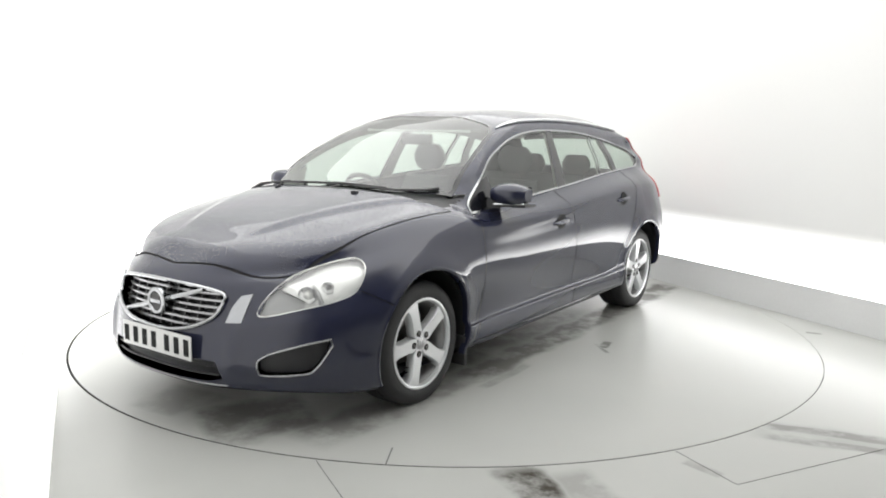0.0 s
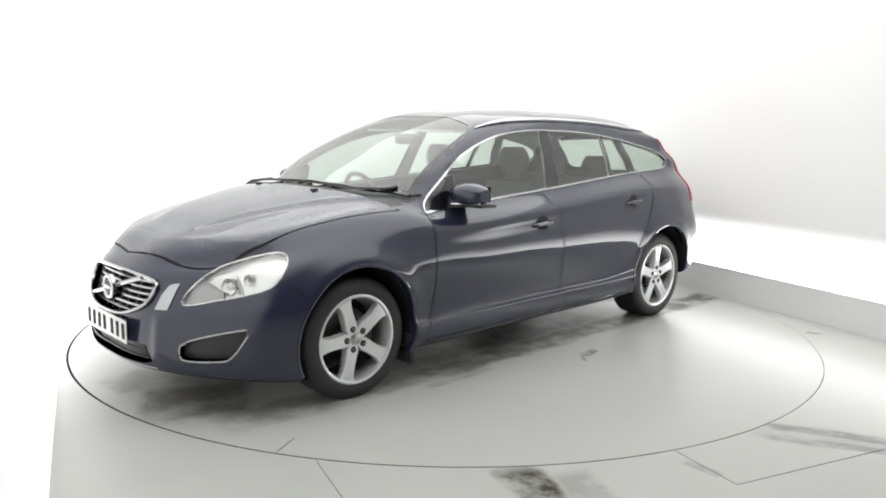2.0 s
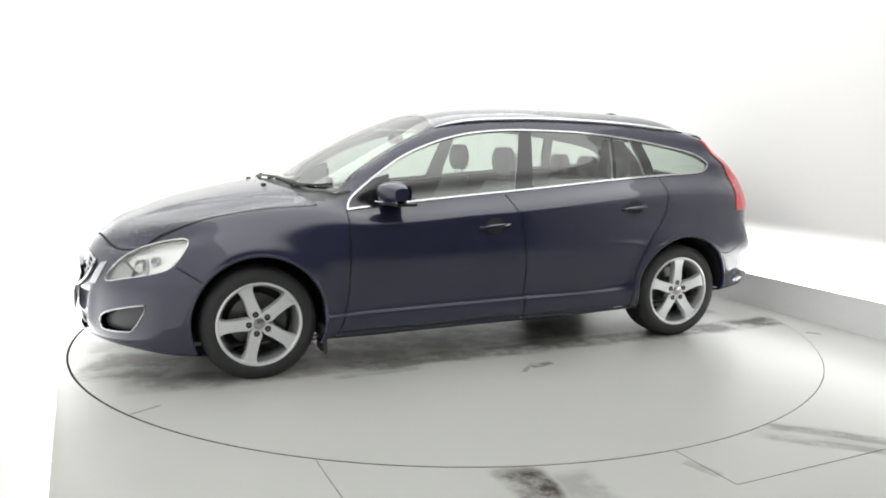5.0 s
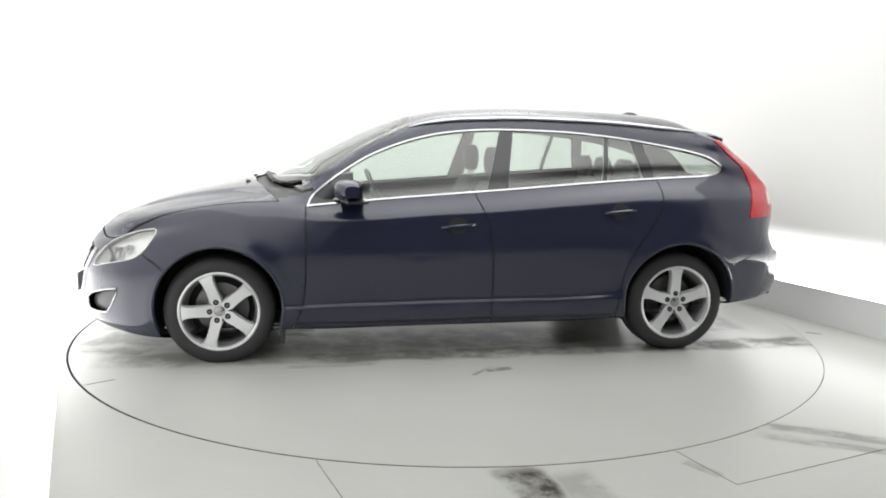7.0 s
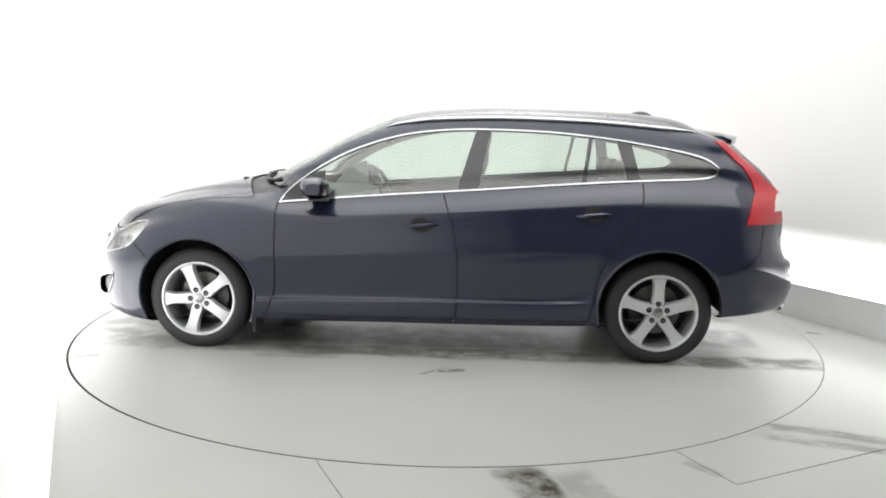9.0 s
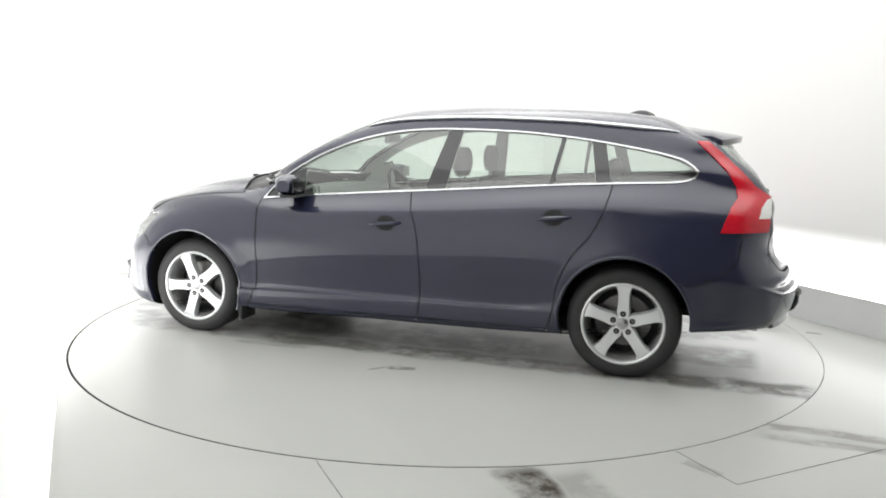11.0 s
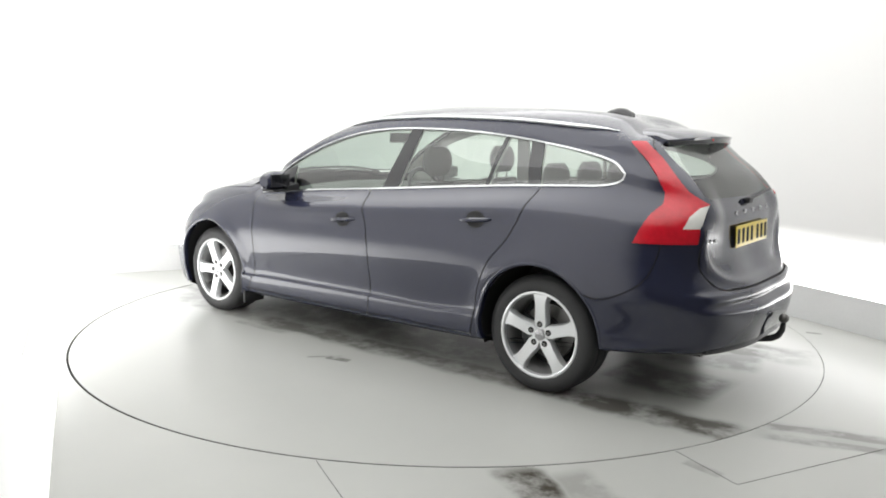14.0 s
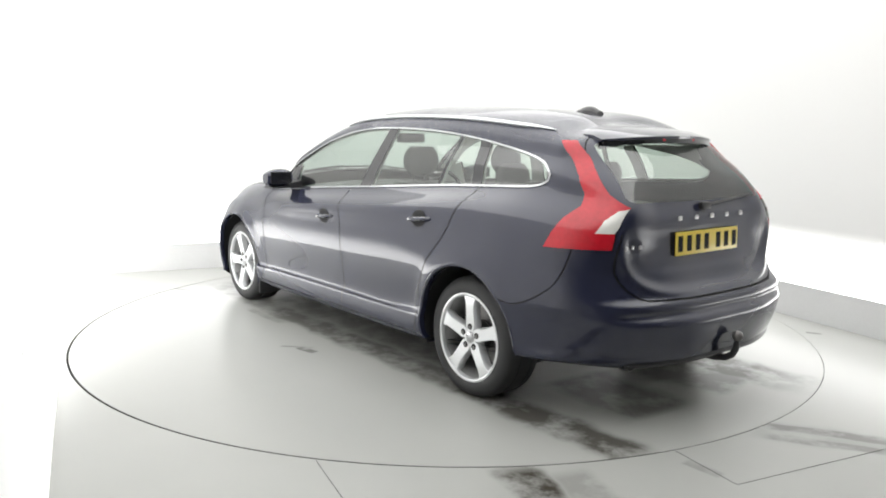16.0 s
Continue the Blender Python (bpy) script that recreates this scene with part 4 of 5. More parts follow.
def build_car():
    car = thing("estate_car", "dark blue metallic five-door estate car parked on the turntable", "car")
    s = build_shell()
    s.retag("paint", panel_of)
    both = lambda tag: s.take(tag) + flipped(s.take(tag))
    labels = {"hood": "dark blue bonnet beaded with water", "roof": "dark blue roof panel beaded with water", "tailgate": "dark blue tailgate", "front_bumper": "dark blue front bumper",
              "rear_bumper": "dark blue rear bumper"}
    central = {tag: skin(tag, both(tag), WET_PAINT if tag in ("hood", "roof") else PAINT, car, labels[tag]) for tag in ("hood", "roof", "tailgate", "front_bumper", "rear_bumper")}
    skin("cowl", both("cowl"), PLASTIC, car, "black plastic scuttle under the windscreen", -0.012)
    panels = {}
    for tag, name in (("fender", "front_wing"), ("front_door", "front_door"), ("rear_door", "rear_door"), ("quarter", "rear_quarter_panel"),
                      ("sill", "sill"), ("roof_side", "rear_pillar")):
        for fy, polys in ((1, s.take(tag)), (-1, flipped(s.take(tag)))):
            panels[tag, fy] = skin(name, polys, PAINT, car)
    skin("shut_line", both("gap"), UNDER, car, "dark shut line between the panels", -0.006)
    # a dark layer behind the panels and the pale cabin lining
    outer = [p for p, t in s.faces if t in ("gap", "tail", "clear", "hood", "tailgate", "front_bumper", "rear_bumper", "fender", "quarter", "sill", "front_door", "rear_door")]
    skin("inner_body", outer + flipped(outer), UNDER, car, "dark inner body shell", -0.022)
    high = [p for p, t in s.faces if t in ("roof", "roof_side", "chrome", "pillar")]
    skin("headlining", high + flipped(high), LINING, car, "pale grey cabin headlining", -0.020)
    # glazing
    ws = skin("windscreen", both("screen"), SCREEN_GLASS, car, "green tinted windscreen")
    rg = skin("rear_window", both("rear_glass"), SIDE_GLASS, central["tailgate"], "tinted rear window")
    skin("screen_seal", both("seal"), GLOSS_BLACK, car, "black windscreen seal", 0.002)
    panes = [ws, rg]
    for lo, hi, name, tag in ((-.25, 2, "front_door_window", "front_door"), (-.97, -.25, "rear_door_window", "rear_door"),
                              (-1.24, -.97, "rear_quarter_light", "rear_door"), (-3, -1.24, "rear_side_window", "quarter")):
        got = [p for p in s.take("glass") if lo < sum(v[0] for v in p) / len(p) <= hi]
        for fy, polys in ((1, got), (-1, flipped(got))):
            panes.append(skin(name, polys, SIDE_GLASS, panels[tag, fy], "tinted side window", -0.004))
    for ob in panes:
        ob.visible_shadow = False
    for lo, hi in ((-.6, .2), (-1.06, -.6), (-1.4, -1.06), (.2, 1.0)):
        got = [p for p in s.take("pillar") if lo < sum(v[0] for v in p) / len(p) <= hi]
        for polys in (got, flipped(got)):
            skin("window_pillar", polys, GLOSS_BLACK, car, "gloss black window pillar trim", -0.002)
    for polys in (s.take("chrome"), flipped(s.take("chrome"))):
        skin("window_trim", polys, CHROME, car, "bright chrome window surround", 0.005, 0.008)
    # lamps
    for k in range(2):
        back, front = (s.take(tag) if not k else flipped(s.take(tag)) for tag in ("lamp", "lampfront"))
        polys = back + front
        lamp = skin("headlamp", polys, LAMP_GLASS, car, "clear swept-back headlamp", 0.002)
        lamp.visible_shadow = False
        skin("lamp_housing", back, REFLECTOR, lamp, "bright lamp housing", -0.028, -0.029)
        fy = -1 if k else 1
        rim = []
        for x, z in curve_points(LAMP, 4, True):
            q, n = on_side(x, z)
            q = q - n * 0.003
            rim.append(Vector((q.x, fy * q.y, q.z)))
        part("lamp_rim", tube(rim + rim[:1], 0.0042, 6), REFLECTOR, lamp, "bright rim of the headlamp")
        skin("lamp_bezel", front, LAMP_GREY, lamp, "grey lamp bezel", -0.018, 0.01)
        for x, z, r in ((1.990, .618, .042), (1.915, .650, .027)):
            p, n = on_side(x, z)
            p, n = Vector((p.x, p.y * fy, p.z)), Vector((0.86, 0.45 * fy, 0.1)).normalized()
            turn = n.to_track_quat("Y", "Z").to_matrix().to_4x4()
            bm = lathe([(r, 0.014), (r * 0.93, 0.016), (r * 0.86, 0.0), (r * 0.72, -0.006)], "y", 28)
            bm.transform(Matrix.Translation(p - n * 0.030) @ turn)
            part("lamp_ring", bm, CHROME, lamp)
            bm = lathe([(0.0, -0.002), (r * 0.92, -0.004), (r * 0.92, -0.012), (0.0, -0.014)], "y", 28)
            bm.transform(Matrix.Translation(p - n * 0.030) @ turn)
            part("lamp_bowl", bm, LAMP_GREY if x < 1.95 else GLOSS_BLACK, lamp)
            bm = lathe([(0.0, 0.014), (r * 0.30, 0.011), (r * 0.52, 0.002), (r * 0.60, -0.008), (0.0, -0.010)], "y", 28)
            bm.transform(Matrix.Translation(p - n * 0.030) @ turn)
            part("projector", bm, CLEAR_LAMP if x > 1.95 else GLOSS_BLACK, lamp)
        # the dark carrier rib between the two bowls
        for x0, z0, x1, z1 in ((1.955, .575, 1.945, .672),):
            rib = []
            for u in np.linspace(0, 1, 6):
                q, n = on_side(x0 + (x1 - x0) * float(u), z0 + (z1 - z0) * float(u))
                q = q - n * 0.022
                rib.append(Vector((q.x, fy * q.y, q.z)))
            part("lamp_rib", tube(rib, [0.010, 0.012, 0.009, 0.011, 0.007, 0.004], 8), LAMP_GREY, lamp)
        tail = skin("tail_lamp", s.take("tail") if not k else flipped(s.take("tail")), RED, car, "tall red tail lamp", 0.007, 0.012)
        skin("reversing_lens", s.take("clear") if not k else flipped(s.take("clear")), CLEAR_LAMP, tail, "pale reversing lens", 0.008, 0.010)
        skin("daytime_lamp", s.take("drl") if not k else flipped(s.take("drl")), DAY_LAMP, central["front_bumper"], "pale upright daytime lamp", 0.006, 0.012)
        skin("fog_recess", s.take("fog") if not k else flipped(s.take("fog")), PLASTIC, central["front_bumper"], "black fog lamp recess", -0.03, -0.032)
    skin("grille_backing", both("grille"), UNDER, car, "black grille backing", -0.05, -0.052)
    skin("lower_intake", both("intake"), PLASTIC, car, "black lower air intake", -0.04, -0.042)
    # arches
    for fy in (1, -1):
        for cx in (WHEEL_X, -WHEEL_X):
            bm = bmesh.new()
            rings = []
            for i in range(49):
                a = radians((-24 + 228 * i / 48) if cx > 0 else (-16 + 204 * i / 48))
                x, z = cx + ARCH_R * math.cos(a), HUB_Z + 0.02 + ARCH_R * math.sin(a)
                p, n = on_side(x, max(z, 0.21))
                y = p.y
                c, sn = math.cos(a), math.sin(a)
                rings.append([bm.verts.new((cx + r * c, fy * (y + d), HUB_Z + 0.02 + r * sn)) for r, d in
                              ((ARCH_R + 0.010, 0.0005), (ARCH_R + 0.002, 0.004), (ARCH_R - 0.008, 0.0), (ARCH_R - 0.010, -0.03))])
            for p, q in zip(rings, rings[1:]):
                for i in range(3):
                    bm.faces.new((p[i], p[i + 1], q[i + 1], q[i]))
            bmesh.ops.recalc_face_normals(bm, faces=bm.faces)
            part("arch_lip", bm, PAINT, car)
            bm = bmesh.new()
            rings = []
            for i in range(33):
                a = radians((-24 + 226 * i / 32) if cx > 0 else (-20 + 203 * i / 32))
                rings.append([bm.verts.new((cx + r * math.cos(a), fy * y, HUB_Z + 0.02 + r * math.sin(a))) for r, y in ((ARCH_R - 0.004, 0.875), (ARCH_R + 0.01, 0.82), (ARCH_R + 0.01, 0.5), (0.05, 0.5))])
            for p, q in zip(rings, rings[1:]):
                for i in range(3):
                    bm.faces.new((p[i], p[i + 1], q[i + 1], q[i]))
            part("wheel_liner", bm, UNDER, car, "dark wheel arch liner")
    part("floor_pan", box_bm(3.5, 1.36, 0.09, (0.12, 0, 0.225), 0.02), UNDER, car, "dark underbody")
    # wheels
    for front in (True, False):
        w = build_wheel(front)
        w.parent = car
        x = WHEEL_X if front else -WHEEL_X
        w.matrix_basis = pose(x, 0.852, HUB_Z)
        copy_thing(w, pose(x, -0.852, HUB_Z, 0, 0, 180))
    return car, panels



def loft(rings, close=True, caps=True):
    """A skin over rings of points."""
    bm = bmesh.new()
    vs = [[bm.verts.new(p) for p in r] for r in rings]
    n = len(vs[0])
    for p, q in zip(vs, vs[1:]):
        for i in range(n if close else n - 1):
            j = (i + 1) % n
            bm.faces.new((p[i], p[j], q[j], q[i]))
    if caps:
        bm.faces.new(vs[0])
        bm.faces.new(vs[-1])
    bmesh.ops.recalc_face_normals(bm, faces=bm.faces)
    return bm


def flip_y(bm):
    bm.transform(Matrix.Diagonal((1, -1, 1, 1)))
    bmesh.ops.reverse_faces(bm, faces=bm.faces)
    return bm


def add_front(car):
    # grille: frame, slats, uprights, slash bar and round emblem
    ring = curve_points(GRILLE, 4, True)
    pts = [on_front(y, z)[0] + Vector((0.012, 0, 0)) for y, z in ring]
    for _ in range(6):
        pts = [(pts[i - 1] + 2 * pts[i] + pts[(i + 1) % len(pts)]) / 4 for i in range(len(pts))]
    g = part("grille", tube(pts + [pts[0]], 0.0085, 8), CHROME, car, "chrome framed egg-crate grille")
    for k in range(6):
        z = 0.468 + 0.029 * k
        ys = [y for y in np.linspace(-.38, .38, 77) if inside((y, z), GRILLE)]
        rings = []
        for y in np.linspace(min(ys), max(ys), 15):
            x = on_front(float(y), z)[0].x - 0.020
            rings.append([(x, y, z - 0.005), (x, y, z + 0.005), (x - 0.02, y, z + 0.003), (x - 0.02, y, z - 0.003)])
        part("slat", loft(rings), SATIN, g)
    for k in range(9):
        y = -0.32 + 0.08 * k
        zs = [z for z in np.linspace(.44, .65, 60) if inside((y, z), GRILLE)]
        rings = []
        for z in np.linspace(min(zs), max(zs), 6):
            x = on_front(y, float(z))[0].x - 0.026
            rings.append([(x, y - 0.004, z), (x, y + 0.004, z), (x - 0.03, y + 0.003, z), (x - 0.03, y - 0.003, z)])
        part("upright", loft(rings), DARK_ALLOY, g)
    rings = []
    for u in np.linspace(0, 1, 9):
        y, z = -.27 + .54 * u, .475 + .155 * u
        x = on_front(y, z)[0].x
        rings.append([(x + 0.006, y - 0.003, z + 0.009), (x + 0.011, y, z), (x + 0.006, y + 0.003, z - 0.009), (x - 0.010, y, z)])
    part("slash_bar", loft(rings), CHROME, g, "chrome slash bar")
    x = on_front(0, .552)[0].x
    em = lathe([(0.042, 0.006), (0.046, 0.012), (0.058, 0.014), (0.064, 0.008), (0.064, -0.01), (0.042, -0.01), (0.042, 0.006)], "y", 36)
    em.transform(Matrix.Translation((x + 0.012, 0, .552)) @ pose(0, 0, 0, 0, 0, -90))
    part("emblem", em, CHROME, g, "round chrome emblem ring")
    disc = lathe([(0.0, 0.008), (0.043, 0.006), (0.043, -0.004), (0.0, -0.004)], "y", 30)
    disc.transform(Matrix.Translation((x + 0.012, 0, .552)) @ pose(0, 0, 0, 0, 0, -90))
    part("emblem_face", disc, DARK_ALLOY, g)
    part("emblem_bar", box_bm(0.006, 0.075, 0.018, (x + 0.022, 0, .552), 0.002), CHROME, g)
    # number plate with plain bars
    px = on_front(0, .375)[0].x + 0.016
    p = part("number_plate", box_bm(0.006, 0.52, 0.112, (px, 0.03, .379), 0.002), PLATE_WHITE, car, "white front number plate with dark bars")
    for k in range(7):
        part("plate_bar", box_bm(0.002, 0.036, 0.076, (px + 0.0035, -0.197 + 0.071 * k + (0.028 if k > 3 else 0), .379)), INK, p)
    # lower intake lip and slats
    for z, r, m, w in ((.216, 0.0036, SATIN, .42), (.262, 0.006, PLASTIC, .38), (.300, 0.006, PLASTIC, .37)):
        pts = [on_front(float(y), z)[0] + Vector((0.003 if m is SATIN else -0.015, 0, 0)) for y in np.linspace(-w, w, 25)]
        part("intake_lip" if m is SATIN else "intake_slat", tube(pts, r, 8), m, car)
    # fog lamp surrounds
    fog = curve_points([FOG[0], *FOG[1:]], 2, True)
    for fy in (1, -1):
        pts = []
        for x, z in fog:
            q, n = on_side(x, z)
            q = q + n * 0.002
            pts.append(Vector((q.x, fy * q.y, q.z)))
        part("fog_surround", tube(pts + pts[:1], 0.0048, 8), SATIN, car, "chrome fog lamp surround")
        # washer jets on the bonnet
        q, n = on_top(1.26, fy * 0.30)
        part("washer_jet", box_bm(0.03, 0.035, 0.012, q + Vector((0, 0, 0.004)), 0.004), PLASTIC, car)
    # wipers
    for pts in ([(1.135, .02), (1.13, .20), (1.09, .38), (1.00, .55), (.93, .62)], [(1.13, -.62), (1.17, -.42), (1.175, -.2), (1.15, .02)]):
        line = [on_top(x, y)[0] + Vector((0, 0, 0.012)) for x, y in curve_points(pts, 5)]
        w = part("wiper", tube(line, 0.011, 6, 0.7), PLASTIC, car, "black windscreen wiper")
        mid = line[len(line) // 2]
        part("wiper_arm", tube([mid + Vector((0.0, 0, 0.006)), line[2] + Vector((0.02, 0.0, 0.004)), line[0] + Vector((0.05, 0, -0.012))], 0.008, 6), PLASTIC, w)


def add_sides(car, panels):
    for fy in (1, -1):
        put = (lambda b: b) if fy > 0 else flip_y
        # door mirrors
        rings = []
        for u in np.linspace(0, 1, 13):
            y = 0.815 + 0.20 * u
            w = math.sin(math.pi * min(1, 0.12 + 0.80 * u)) ** 0.45
            ring = []
            for k in range(20):
                a = 2 * math.pi * k / 20
                c, sn = math.cos(a), math.sin(a)
                sc = (abs(c) ** 3 + abs(sn) ** 3) ** (-1 / 3)
                ring.append((0.655 - 0.030 * u + (0.095 if c > 0 else 0.058) * w * c * sc, y, 1.006 - 0.004 * u + 0.062 * w * sn * sc))
            rings.append(ring)
        m = part("door_mirror", put(loft(rings)), PAINT, car, "dark blue door mirror")
        part("mirror_glass", put(box_bm(0.006, 0.155, 0.085, (0.578, 0.922, 1.006), 0.003)), GLOSS_BLACK, m, "mirror glass")
        part("mirror_foot", put(loft([[(x, y, z) for x, y, z in ((0.70, 0.775, .925), (0.56, 0.775, .935), (0.56, 0.775, .985), (0.68, 0.775, .985))],
                                      [(x, y, z) for x, y, z in ((0.68, 0.87, .930), (0.57, 0.87, .935), (0.57, 0.87, .965), (0.67, 0.87, .965))]])), PLASTIC, m, "black mirror foot")
        part("mirror_base", put(loft([[(0.69 - 0.03 * u, 0.83 + 0.18 * u, z) for z in (.935, .948)] + [(0.575 - 0.03 * u, 0.83 + 0.18 * u, z) for z in (.948, .935)] for u in (0, .5, 1)])), PLASTIC, m)
        # Chrome strip imitates the highlight along the mirror's lower edge.
        part("mirror_highlight", put(tube([(0.735 - 0.07 * u, 0.85 + 0.155 * u, 0.951 + 0.006 * u) for u in (0, .3, .6, .85, 1)], 0.006, 6)), CHROME, m, "chrome strip in place of the mirror's lower highlight")
        # door handles
        for hx, hz, tilt, door in ((0.015, .797, 0.085, "front_door"), (-0.985, .877, 0.085, "rear_door")):
            rings = []
            for u in np.linspace(-1, 1, 11):
                x = hx + 0.102 * u
                z = hz - tilt * 0.102 * u
                q, n = on_side(x, z)
                lift = 0.024 * (1 - abs(u) ** 4) + 0.004
                h = 0.013 * (1 - 0.4 * abs(u) ** 3)
                rings.append([(x, q.y + lift - 0.010, z - h), (x, q.y + lift, z - h * 0.4), (x, q.y + lift, z + h * 0.5), (x, q.y + lift - 0.012, z + h)])
            part("door_handle", put(loft(rings)), PAINT, panels[door, fy], "body-coloured door handle")
            # Flat dark patch stands in for the shaded hollow behind the handle.
            bowl = bmesh.new()
            q0, n0 = on_side(hx, hz + 0.004)
            cv = bowl.verts.new(q0 - n0 * 0.0 + Vector((0, 0.0025, 0)))
            ring = []
            for k in range(20):
                a = 2 * math.pi * k / 20
                q, n = on_side(hx + 0.060 * math.cos(a), hz + 0.002 + 0.046 * math.sin(a))
                ring.append(bowl.verts.new(q + n * 0.0025))
            for k in range(20):
                bowl.faces.new((cv, ring[k], ring[(k + 1) % 20]))
            part("handle_bowl_shade", put(bowl), UNDER, panels[door, fy], "dark patch for the shade in the handle recess")
        # roof rail
        line, wide = [], []
        for x in np.linspace(.27, -1.62, 30):
            y = float(np.interp(-x, [-.27, 0.0, .6, 1.2, 1.62], [.560, .547, .537, .530, .520]))
            q, n = on_top(float(x), y)
            line.append(q + n * 0.004)
            wide.append(0.004 + 0.017 * float(min(1, 5 * min(.28 - x, x + 1.63))))
        part("roof_rail", put(tube(line, wide, 10, 0.55)), ALLOY, car, "flat satin silver roof rail")
        # mud flaps and lower sill strip
        part("mud_flap", put(box_bm(0.025, 0.17, 0.16, (1.035, 0.805, .19), 0.008)), RUBBER, car)


def add_rear(car):
    # spoiler lip over the rear window
    rings = []
    for y in np.linspace(-.455, .455, 25):
        y = float(y)
        z0 = on_top(-1.66, y * 0.97)[0].z
        xr = -1.985 + .62 * y * y
        zr = 1.347 - .10 * y * y
        e = 1 - min(1, max(0, (abs(y) - .41) / .045)) * 0.6
        z0 -= 0.004 + 0.02 * (abs(y) / .455) ** 6
        rings.append([(-1.66, y, z0), (-1.80, y, z0 + (zr - z0) * .42 + 0.004), (xr + 0.03, y, zr + 0.004), (xr, y, zr - 0.006),
                      (xr + 0.012, y, zr - 0.006 - 0.026 * e), (-1.82, y, zr - 0.022), (-1.70, y, z0 - 0.03)])
    sp = part("spoiler", loft(rings), PAINT, car, "dark blue roof spoiler")
    rings = []
    for y in np.linspace(-.44, .44, 21):
        y = float(y)
        xr, zr = -1.985 + .62 * y * y, 1.347 - .10 * y * y
        rings.append([(xr + 0.006, y, zr - 0.010), (xr + 0.006, y, zr - 0.040), (-1.82, y, zr - 0.055), (-1.82, y, zr - 0.024)])
    part("spoiler_underside", loft(rings), GLOSS_BLACK, sp, "black spoiler underside")
    part("brake_light", box_bm(0.006, 0.26, 0.012, (-1.968, 0, 1.322), 0.002), RED, sp, "red high brake light")
    # aerial fin
    rings = []
    for u in np.linspace(0, 1, 9):
        x = -1.29 - 0.165 * u
        h = 0.043 * math.sin(math.pi * min(1, 0.08 + u * 0.72)) ** 0.9 * (1 if u < 0.85 else 0.92)
        z = on_top(x, 0)[0].z - 0.003
        w = 0.032 * (0.35 + 0.65 * math.sin(math.pi * min(0.75, 0.1 + u * 0.7)))
        rings.append([(x, w * math.cos(a), z + h * math.sin(a) ** 0.8 if math.sin(a) > 0 else z) for a in np.linspace(0, math.pi, 9)])
    part("aerial_fin", loft(rings), GLOSS_BLACK, car, "dark shark-fin aerial")
    # plate, badge bars, model bars
    q, n = on_rear(0, .835)
    turn = Matrix.Translation(q + n * 0.018) @ pose(0, 0, 0, 0, math.degrees(math.atan2(n.z, -n.x)), 0)
    bm = box_bm(0.006, 0.52, 0.112, (0, 0, 0), 0.002)
    bm.transform(turn)
    p = part("number_plate", bm, PLATE_YELLOW, car, "yellow rear number plate with dark bars")
    for k in range(7):
        bm = box_bm(0.002, 0.036, 0.076, (-0.0035, 0.225 - 0.071 * k - (0.028 if k > 3 else 0), 0))
        bm.transform(turn)
        part("plate_bar", bm, INK, p)
    for k in range(5):
        y = 0.205 - 0.131 * k
        q = on_rear(y, .955)[0]
        part("badge_bar", box_bm(0.006, 0.030, 0.022, (q.x - 0.002, y, .955), 0.003), SATIN, car, "small chrome badge mark")
    for k in range(3):
        y = .59 - 0.045 * k
        q = on_rear(y, .84)[0]
        part("badge_bar", box_bm(0.006, 0.020, 0.018, (q.x - 0.003, y, .84), 0.003), SATIN, car, "small chrome badge mark")
    # bumper strip
    pts = [on_rear(float(y), .305)[0] + Vector((0.01, 0, 0)) for y in np.linspace(-.60, .60, 25)]
    part("bumper_insert", tube(pts, 0.022, 8, 0.7), PLASTIC, car, "black lower bumper insert")
    # rear wiper
    line = [on_rear(float(y), float(z))[0] + Vector((-0.018, 0, 0)) for y, z in zip(np.linspace(-.43, 0, 9), np.linspace(1.045, 1.008, 9))]
    w = part("rear_wiper", tube(line, 0.009, 6, 0.8), PLASTIC, car, "black rear wiper")
    part("wiper_hub", box_bm(0.03, 0.07, 0.035, line[-1], 0.010), PLASTIC, w)
    # tow bar
    t = part("tow_bar", tube([(-1.95, 0, .268), (-2.15, 0, .266), (-2.25, 0, .267), (-2.31, 0, .278), (-2.345, 0, .300), (-2.362, 0, .332), (-2.366, 0, .377)],
                             [0.021, 0.020, 0.019, 0.018, 0.017, 0.016, 0.013], 12), PLASTIC, car, "black curved tow bar")
    ball = bmesh.new()
    bmesh.ops.create_uvsphere(ball, u_segments=16, v_segments=10, radius=0.026, matrix=Matrix.Translation((-2.366, 0, .397)))
    part("tow_ball", ball, STEEL, t, "steel tow ball")
    for fy in (1, -1):
        b = lathe([(0.036, 0.0), (0.036, 0.14), (0.032, 0.14), (0.030, 0.0)], "y", 20)
        b.transform(Matrix.Translation((-1.97, fy * 0.47, .275)) @ pose(0, 0, 0, 0, 0, 90))
        part("exhaust_tip", b, STEEL, car, "steel exhaust tip")


def seat_parts(car, x, y, w, name, lean):
    base = part(name, box_bm(0.50, w, 0.16, (x + 0.22, y, .47), 0.055, 3), SEAT, car, "charcoal cloth seat")
    rings = []
    for u in np.linspace(0, 1, 9):
        z = .50 + .52 * u
        hw = w / 2 * (1 - 0.22 * u ** 2)
        th = 0.085 * (1 - 0.35 * u)
        cx = x - lean * u
        rings.append([(cx + th * math.cos(a) * (abs(math.cos(a)) + .3) ** -.3, y + hw * math.sin(a), z) for a in (2 * math.pi * k / 18 for k in range(18))])
    part("backrest", loft(rings), SEAT, base)
    return base


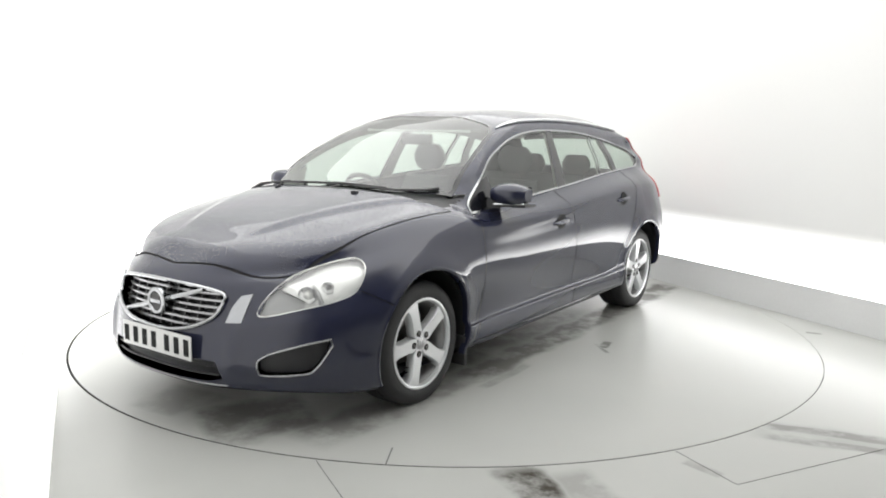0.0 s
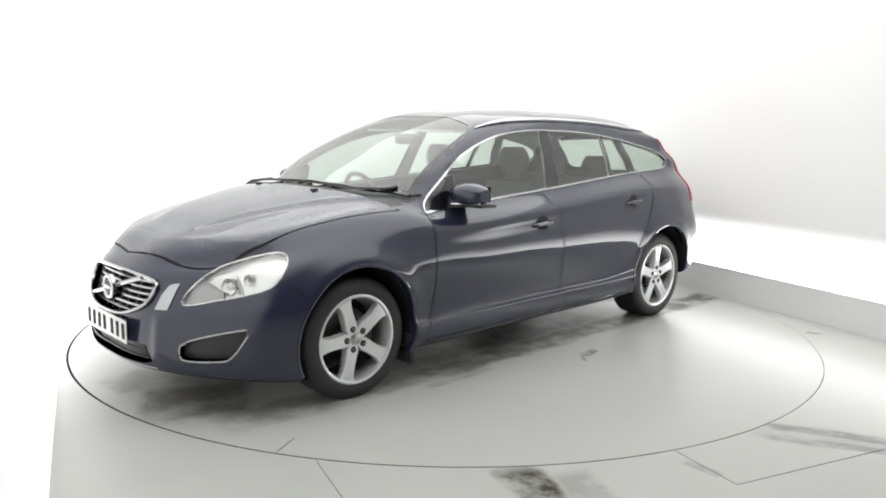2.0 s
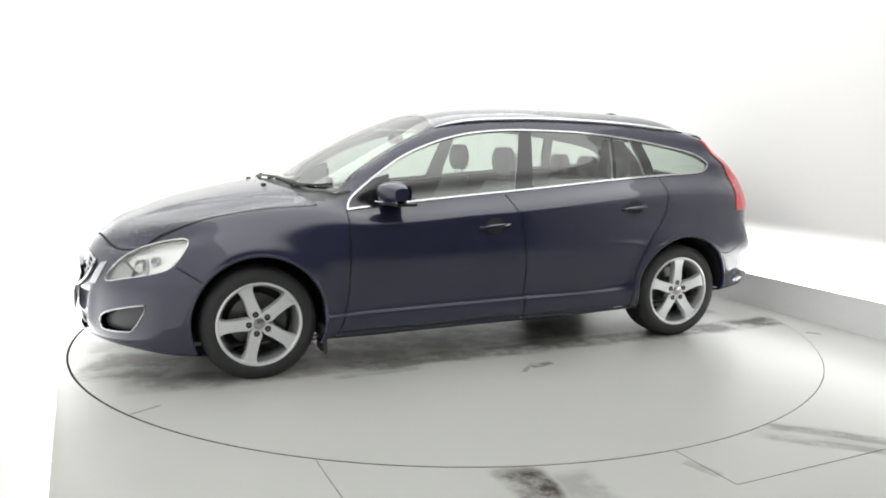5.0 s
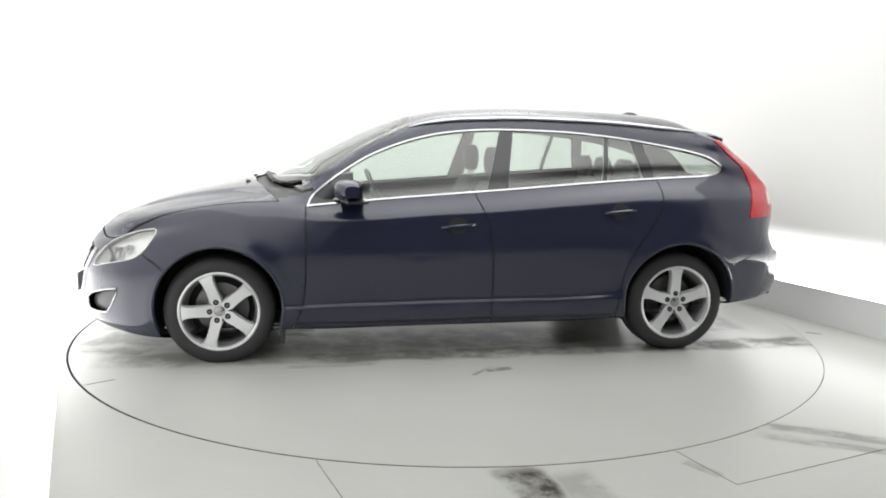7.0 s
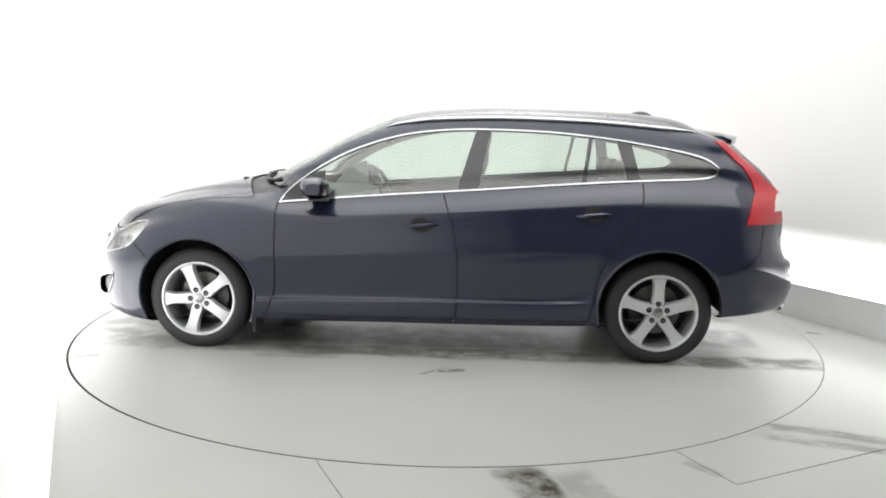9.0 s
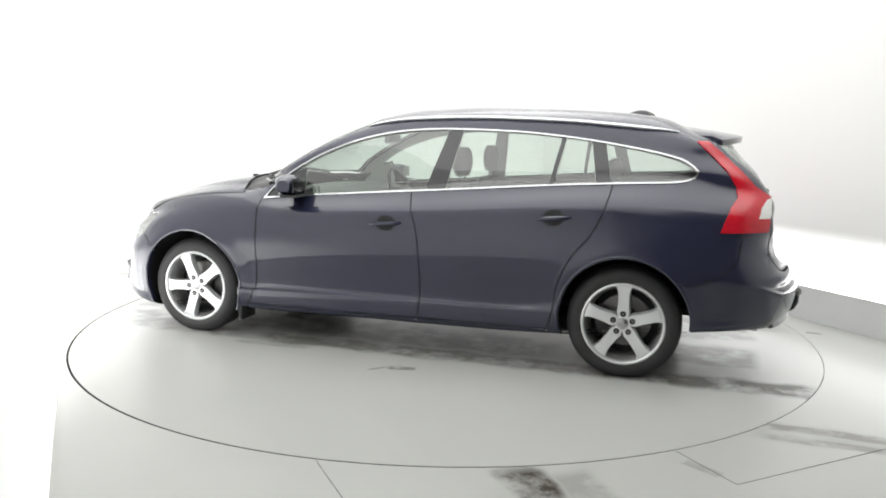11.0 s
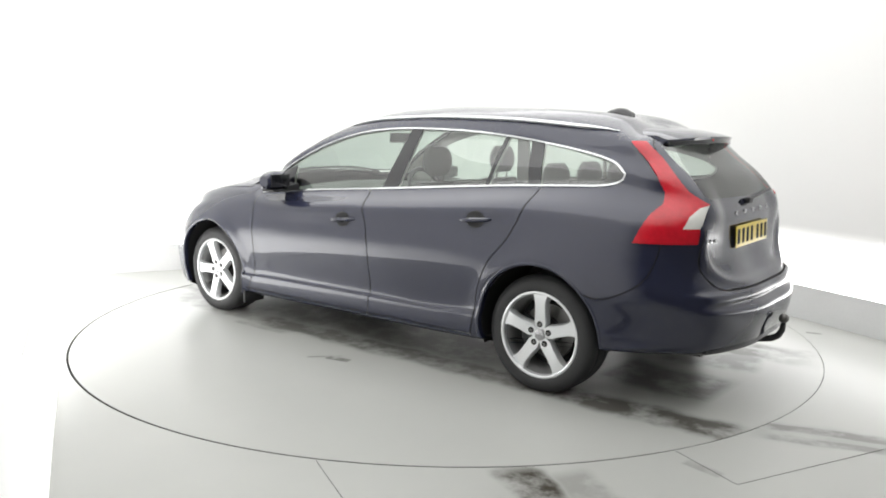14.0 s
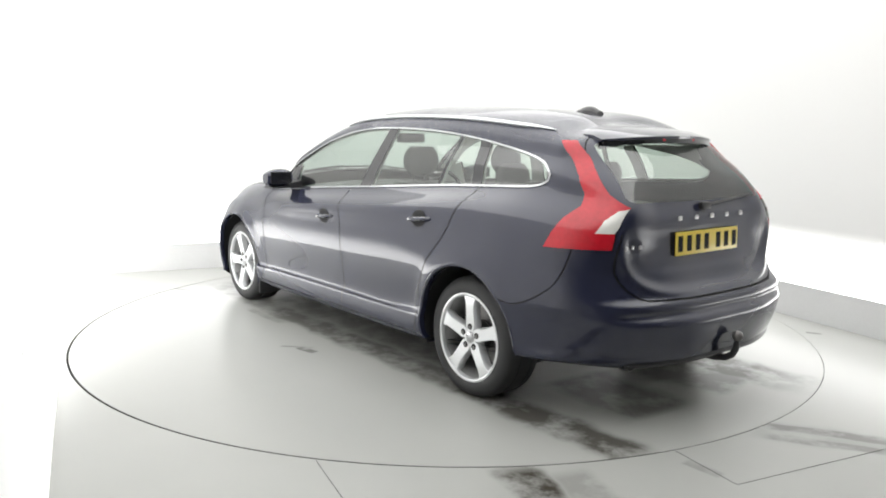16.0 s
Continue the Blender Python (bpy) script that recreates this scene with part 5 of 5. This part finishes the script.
def headrest(parent, x, y, z, w, h):
    rings = []
    for u in np.linspace(0, 1, 9):
        s = math.sin(math.pi * (0.1 + 0.8 * u)) ** 0.4
        rings.append([(x + 0.05 * s * math.cos(a), y + w / 2 * s * math.copysign(abs(math.sin(a)) ** .7, math.sin(a)), z + h * (u - .5)) for a in (2 * math.pi * k / 16 for k in range(16))])
    part("headrest", loft(rings), SEAT, parent)
    for d in (-0.06, 0.06):
        part("headrest_post", tube([(x, y + d, z - h / 2 - 0.07), (x, y + d, z - h / 2 + 0.02)], 0.006, 6), STEEL, parent)


def add_cabin(car):
    for y in (.37, -.37):
        b = seat_parts(car, -0.06, y, .50, "front_seat", 0.22)
        headrest(b, -.30, y, 1.155, .27, .18)
    b = seat_parts(car, -0.98, 0, 1.20, "rear_seat", 0.20)
    for y in (.40, 0, -.40):
        headrest(b, -1.19, y, 1.10, .24, .15)
    rings = []
    for y in np.linspace(-.70, .70, 15):
        d = .03 * (y / .7) ** 2
        rings.append([(.98 - d * 3, y, .62), (1.02 - d * 3, y, .93 - d), (.86 - d * 3, y, .955 - d), (.62, y, .955 - d), (.52, y, .90), (.50, y, .78), (.58, y, .60)])
    part("dashboard", loft(rings), DASH, car, "charcoal dashboard")
    rings = []
    for k in range(33):
        a = 2 * math.pi * k / 32
        rings.append([Vector(((0.185 + 0.016 * math.cos(b)) * math.cos(a), (0.185 + 0.016 * math.cos(b)) * math.sin(a), 0.016 * math.sin(b))) for b in (2 * math.pi * j / 8 for j in range(8))])
    bm = loft(rings, True, False)
    bm.transform(Matrix.Translation((.40, -.37, .88)) @ pose(0, 0, 0, 0, -65, 0))
    sw = part("steering_wheel", bm, PLASTIC, car, "black steering wheel")
    bm = box_bm(0.10, 0.32, 0.05, (0, 0, -0.01), 0.02)
    bm.transform(Matrix.Translation((.40, -.37, .88)) @ pose(0, 0, 0, 0, -65, 0))
    part("airbag_pad", bm, PLASTIC, sw)
    part("cabin_floor", box_bm(2.9, 1.36, 0.04, (-.45, 0, .36), 0.01), UNDER, car)
    part("load_cover", box_bm(.62, 1.10, 0.02, (-1.62, 0, .93), 0.006), DASH, car, "charcoal load cover")
    part("inside_mirror", box_bm(0.03, 0.24, 0.07, (.33, 0, 1.29), 0.014), PLASTIC, car)
    for y in (.24, -.24):
        part("sun_visor", box_bm(0.16, 0.36, 0.015, (.26, y, 1.345), 0.005), LINING, car)


car, panels = build_car()
add_front(car)
add_sides(car, panels)
add_rear(car)
add_cabin(car)


# ---- what moves ----
def motions():
    disc_rows, car_rows = [], []
    for t, a in HEADING:
        c, s = math.cos(radians(a)), math.sin(radians(a))
        disc_rows.append((t, pose(0, 0, 0, 0, 0, a)))
        car_rows.append((t, pose(c * OFFSET[0] - s * OFFSET[1], s * OFFSET[0] + c * OFFSET[1], 0, 0, 0, a)))
    walk(turntable, disc_rows)
    walk(car, car_rows)


motions()
